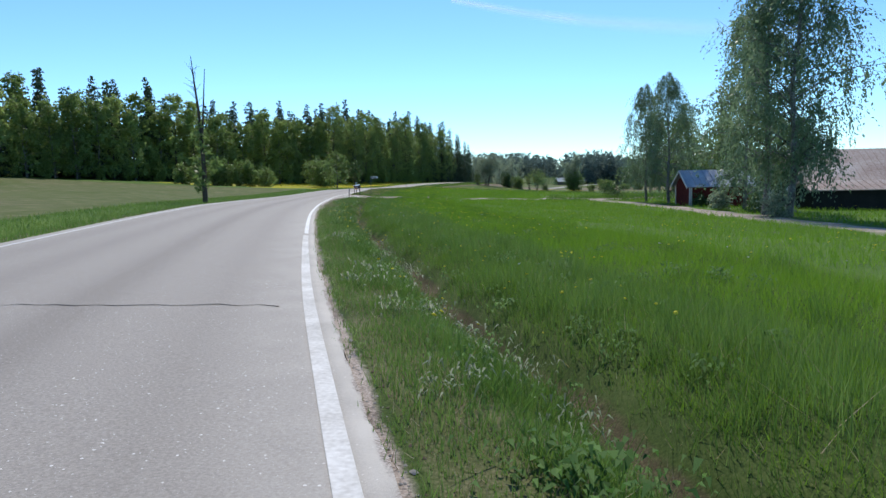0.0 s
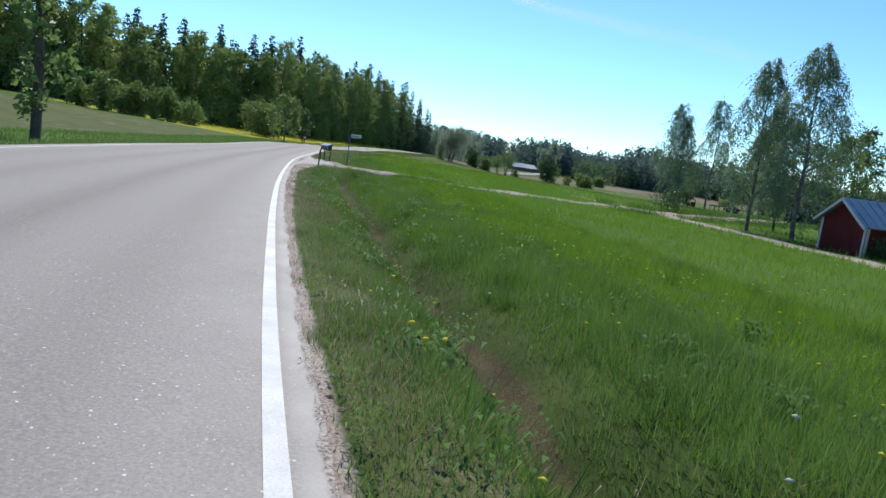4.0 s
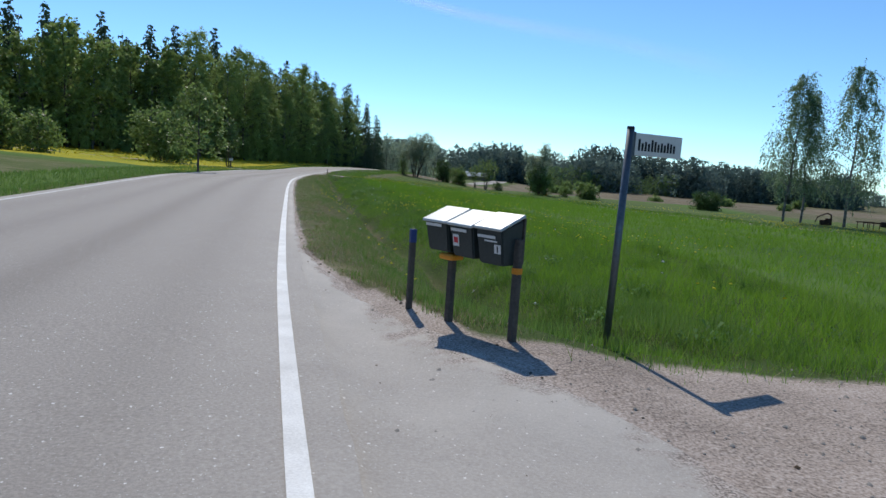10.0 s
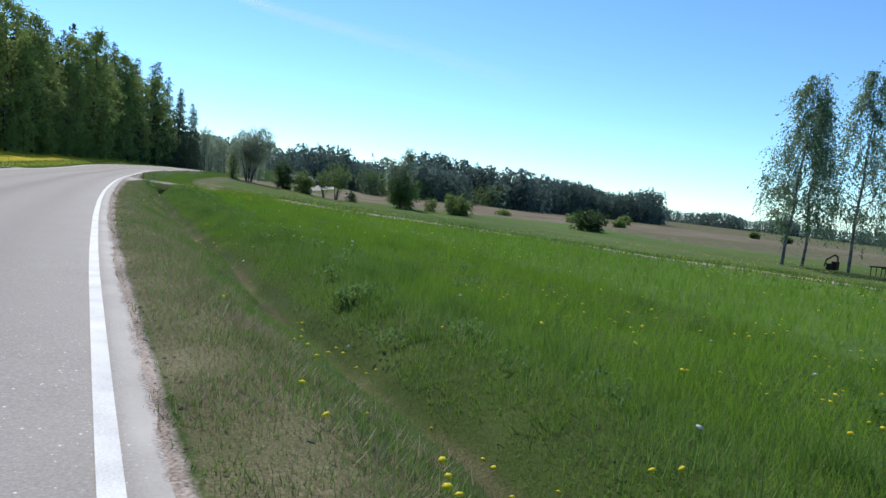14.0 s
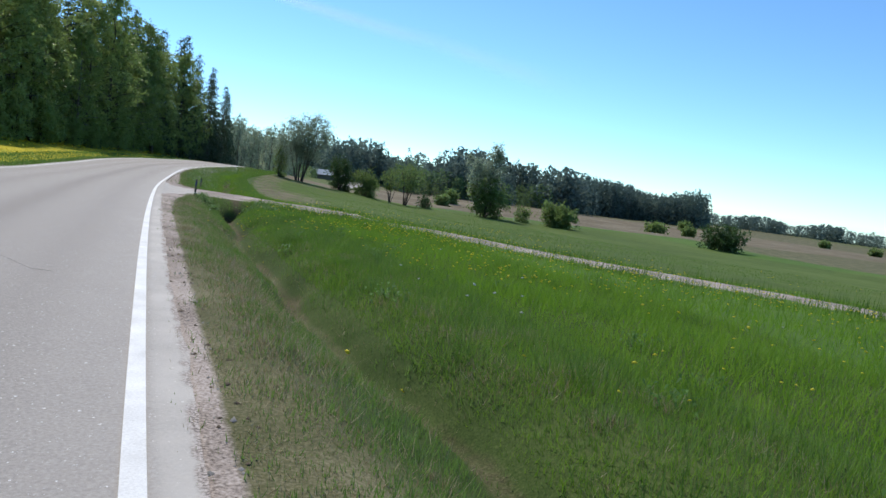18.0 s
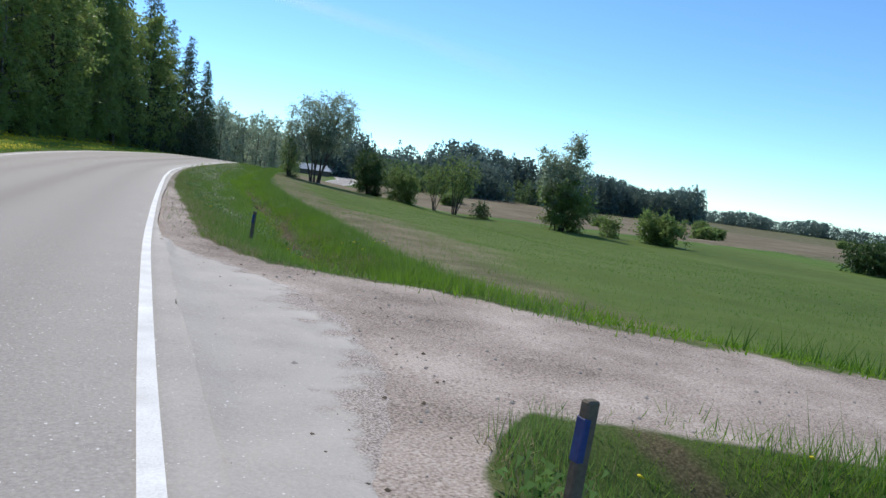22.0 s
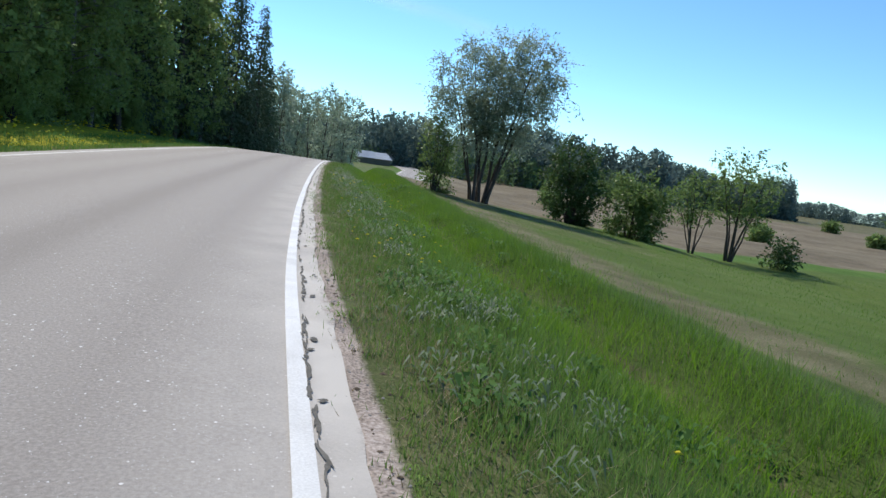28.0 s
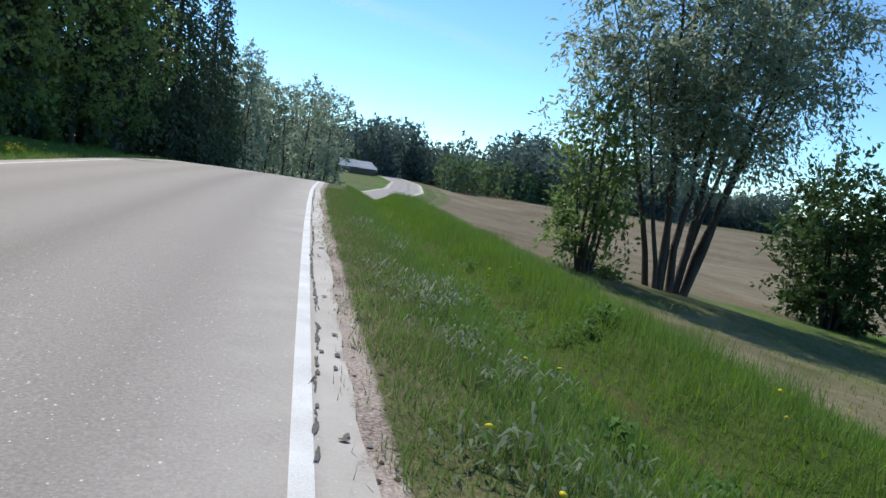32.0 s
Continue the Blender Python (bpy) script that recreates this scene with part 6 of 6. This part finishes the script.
tussocks("grass_tussocks", 900, [(2.6, 5, -12, 44), (2.8, 9, -12, 112), (2.8, 9, -12, 60), (2.8, 5, 48, 112), (1.0, 2.4, -12, 40)], M_TUSSOCK, "dark green tussocks in the meadow grass")
tussocks("straw_tussocks", 200, [(0.5, 1.6, 20, 38), (2.9, 4.2, 88, 104), (0.7, 2.0, 50, 112), (2.6, 4.0, 122, 138)], M_DRY, "bleached straw tufts left from last year", 0.5)
grass("young_crop", [((4.4, 14.0, 118, 176, 55), 0.07, 0.007, lambda s, x, y: 1.0 * (y > 122 - 0.95 * (x + 27))), ((14.0, 34.0, 112, 174, 18), 0.09, 0.014, lambda s, x, y: 1.0 * (y > 122 - 0.95 * (x + 27)))], M_GRASS, "young sprouting crop in bare soil")


def weeds(name, n, areas, label, mat, leaf=(0.05, 0.10), thin=(0.16, 0.3), spread=0.11):
    V, F, c = [], [], 0
    for _ in range(n):
        s0, s1, y0, y1 = areas[rng.integers(len(areas))]
        s, y = rng.uniform(s0, s1), rng.uniform(y0, y1)
        x = float(at_offset(s, y))
        if min(float(near_strip(DRIVE_1, np.array([x]), np.array([y]))[0]), float(near_strip(DRIVE_2, np.array([x]), np.array([y]))[0])) < 1.15 or (s > 0.6 and s < float(gravel_edge(y)) + 0.2) or (abs(s - float(ditch_at(y))) < 0.38 and y < 120 and name != "hollow_weeds"):
            continue
        z, size, wide = z_at(x, y), rng.uniform(*leaf), spread * rng.uniform(0.6, 1.5)
        for k in range(rng.integers(25, 70)):
            a, up = rng.uniform(0, 2 * np.pi), rng.uniform(0.1, 1.2)
            d = np.array([np.cos(a), np.sin(a), up])
            d /= np.linalg.norm(d)
            w = np.array([-np.sin(a), np.cos(a), 0]) * size * rng.uniform(*thin)
            ln = size * rng.uniform(0.6, 1.4)
            root = np.array([x, y, z]) + rng.normal(size=3) * (wide, wide, 0.0) + (0, 0, rng.uniform(0.0, 0.17))
            tip = root + d * ln - (0, 0, 0.25 * ln)
            mid = root + d * ln * 0.55 + (0, 0, 0.02)
            V += [root, mid + w, tip, mid - w]
            F.append([c, c + 1, c + 2, c + 3])
            c += 4
    return tagged(put(name, mesh_of(name, np.array(V), np.array(F), mat)), label, "weeds", kind="stuff")


weeds("verge_weeds", 480, [(0.8, 2.2, -12, 40), (2.3, 4.0, -12, 178), (3.0, 7.0, -12, 112), (0.9, 2.6, 125, 176), (2.4, 5.0, -12, 60)], "leafy weeds and docks in the roadside grass", M_WEED)
weeds("ditch_bank_weeds", 100, [(1.2, 2.1, 14, 42), (1.4, 2.2, 24, 42), (0.9, 1.7, -12, 14)], "bright broad-leaved weeds on the ditch bank", M_WEED, (0.04, 0.085), (0.16, 0.28), 0.14)
weeds("hollow_weeds", 30, [(3.2, 4.2, 41.6, 43.6), (1.4, 2.0, 112.2, 114.2), (3.2, 3.8, 112.2, 114.2)], "dark weeds round the hollows before the turn-offs", M_WEED)
weeds("silvery_weeds", 150, [(0.8, 2.1, 126, 178), (0.8, 1.9, 140, 178), (0.8, 1.9, 140, 178), (0.6, 1.8, -12, 16)], "silvery narrow-leaved weeds along the verge", M_SILVER, (0.07, 0.13), (0.06, 0.11), 0.13)
weeds("edge_tufts", 60, [(0.22, 0.45, 144, 182), (0.26, 0.38, -12, 20)], "small grass tufts growing from the broken road edge", M_GRASS, (0.04, 0.08), (0.04, 0.07), 0.05)


def dandelions(name, spots, mat, size, label, stem=True):
    V, F, c = [], [], 0
    for x, y, h in spots:
        z = z_at(x, y) + h
        r = size * rng.uniform(0.7, 1.2)
        tx, ty = rng.normal() * 0.3, rng.normal() * 0.3
        t = np.arange(7) * 2 * np.pi / 7
        V.append((x, y, z + r * 0.55))
        V += [(x + r * np.cos(a), y + r * np.sin(a), z + r * (tx * np.cos(a) + ty * np.sin(a))) for a in t]
        V.append((x, y, z - r * 0.4))
        for k in range(7):
            F += [[c, c + 1 + k, c + 1 + (k + 1) % 7], [c + 8, c + 1 + (k + 1) % 7, c + 1 + k]]
        c += 9
    return tagged(put(name, mesh_of(name, np.array(V), np.array(F), mat)), label, "flowers", kind="stuff")


def scatter(n, s0, s1, y0, y1, h0, h1, clusters=0):
    out = []
    centres = [(rng.uniform(s0, s1), rng.uniform(y0, y1)) for _ in range(max(1, clusters))]
    for _ in range(n):
        if clusters:
            cs, cy = centres[rng.integers(clusters)]
            s, y = cs + rng.normal() * 0.35, cy + rng.normal() * 0.6
        else:
            s, y = rng.uniform(s0, s1), rng.uniform(y0, y1)
        x = float(at_offset(max(s, 0.7) if s0 > 0 else s, y))
        if min(float(near_strip(DRIVE_1, np.array([x]), np.array([y]))[0]), float(near_strip(DRIVE_2, np.array([x]), np.array([y]))[0])) > 1.1 and (s < 0 or s > float(gravel_edge(y)) + 0.25):
            out.append((x, y, rng.uniform(h0, h1)))
    return out


dandelions("dandelions", scatter(260, 0.9, 4.0, -10, 178, 0.14, 0.26, 90) + scatter(420, 3.5, 12, -10, 112, 0.25, 0.42, 120) + scatter(700, 10, 45, -5, 112, 0.3, 0.45) + scatter(260, 4, 9, 56, 74, 0.25, 0.4) + scatter(420, 5, 16, 92, 110, 0.25, 0.42) + scatter(900, 15, 34, 70, 96, 0.46, 0.56, 60) + scatter(160, 2.8, 7, 60, 68, 0.28, 0.4, 20) + scatter(820, 3.5, 14, 98, 116, 0.32, 0.46) + scatter(90, 0.9, 1.9, -6, 30, 0.16, 0.28, 16) + scatter(160, 2.6, 7, 4, 30, 0.3, 0.42, 22) + scatter(240, 2.8, 9, 104, 113, 0.26, 0.38, 40) + scatter(60, 1.2, 2.4, 66, 80, 0.16, 0.26, 12), M_YELLOW, 0.022, "yellow dandelions flowering in the grass")
dandelions("meadow_flowers", scatter(2600, -26, -8.0, 92, 192, 0.2, 0.35), M_YELLOW, 0.06, "yellow flowering meadow below the wood")
dandelions("dandelion_clocks", scatter(130, 1.0, 9, -8, 112, 0.22, 0.4), M_SEED, 0.024, "white dandelion seed heads in the grass")

# a scrap of torn paper and dark plastic on the shoulder
lx, ly = float(at_offset(0.75, 28.3)), 28.3
litter = thing("litter", lx, ly, z_at(lx, ly) + 0.01, 30, "torn white paper and dark plastic lying on the shoulder", "litter")
for k, (mat, kind) in enumerate(((M_SIGN, "paper"), (M_BLACK, "plastic"), (M_SIGN, "paper"))):
    bm = bmesh.new()
    bmesh.ops.create_grid(bm, x_segments=6, y_segments=4, size=0.5)
    for v in bm.verts:
        v.co = Vector((v.co.x * (0.05, 0.16, 0.06)[k], v.co.y * (0.24, 0.10, 0.2)[k], 0.03 + 0.03 * noise.noise(v.co * 3 + Vector((k * 5, 0, 0)))))
    bmesh.ops.translate(bm, vec=(0.09 * k - 0.1, 0.2 * k - 0.2, 0.02), verts=bm.verts)
    part(kind, bm, mat, litter)

# clods of earth and bits of broken asphalt on the shoulder
V, F, c = [], [], 0
for k in range(1700):
    y = rng.uniform(-12, 178)
    s = 0.27 + (float(gravel_edge(y)) - 0.02) * rng.random() ** 0.8
    x, rr = float(at_offset(s, y)), rng.uniform(0.006, 0.02)
    o = rng.normal(size=(6, 3)) * 0.2 + np.array([(1.2, 0, 0), (0, 1, 0), (-1, 0, 0), (0, -1.2, 0), (0, 0, 0.7), (0, 0, -0.4)])
    V.append(o * rr + (x, y, z_at(x, y) + 0.1 * rr))
    F += [[c + i, c + (i + 1) % 4, c + 4] for i in range(4)]
    c += 6
tagged(put("clods", mesh_of("clods", np.concatenate(V), np.array(F), M_SOIL)), "dark clods and asphalt crumbs on the gravel shoulder", "clods", kind="stuff")

# loose stones on the gravel edges
V, F, c = [], [], 0
for k in range(5200):
    if k % 2:
        y = rng.uniform(-12, 178)
        s = 0.2 + (float(gravel_edge(y)) - 0.05) * rng.random()
        x = float(at_offset(s, y))
    else:
        pts = (DRIVE_1, DRIVE_2)[rng.integers(2)]
        i = rng.integers(4)
        t = rng.random()
        (xa, ya, wa), (xb, yb, wb) = pts[i], pts[i + 1]
        w = wa + t * (wb - wa)
        a, q = rng.uniform(0, 2 * np.pi), w * rng.uniform(0.2, 1.1)
        x, y = xa + t * (xb - xa) + q * math.cos(a), ya + t * (yb - ya) + q * math.sin(a)
        if float(offset(x, y)) < 0.3:
            continue
    r = rng.uniform(0.004, 0.013) if rng.random() < 0.93 else rng.uniform(0.014, 0.024)
    z = z_at(x, y)
    o = rng.normal(size=(6, 3)) * 0.12 + np.array([(1, 0, 0), (0, 1, 0), (-1, 0, 0), (0, -1, 0), (0, 0, 0.8), (0, 0, -0.4)])
    V.append(o * r + (x, y, z + 0.15 * r))
    F += [[c + i, c + (i + 1) % 4, c + 4] for i in range(4)]
    c += 6
tagged(put("pebbles", mesh_of("pebbles", np.concatenate(V), np.array(F), M_STONE)), "loose pebbles on the gravel shoulder and turn-offs", "pebbles", kind="stuff")
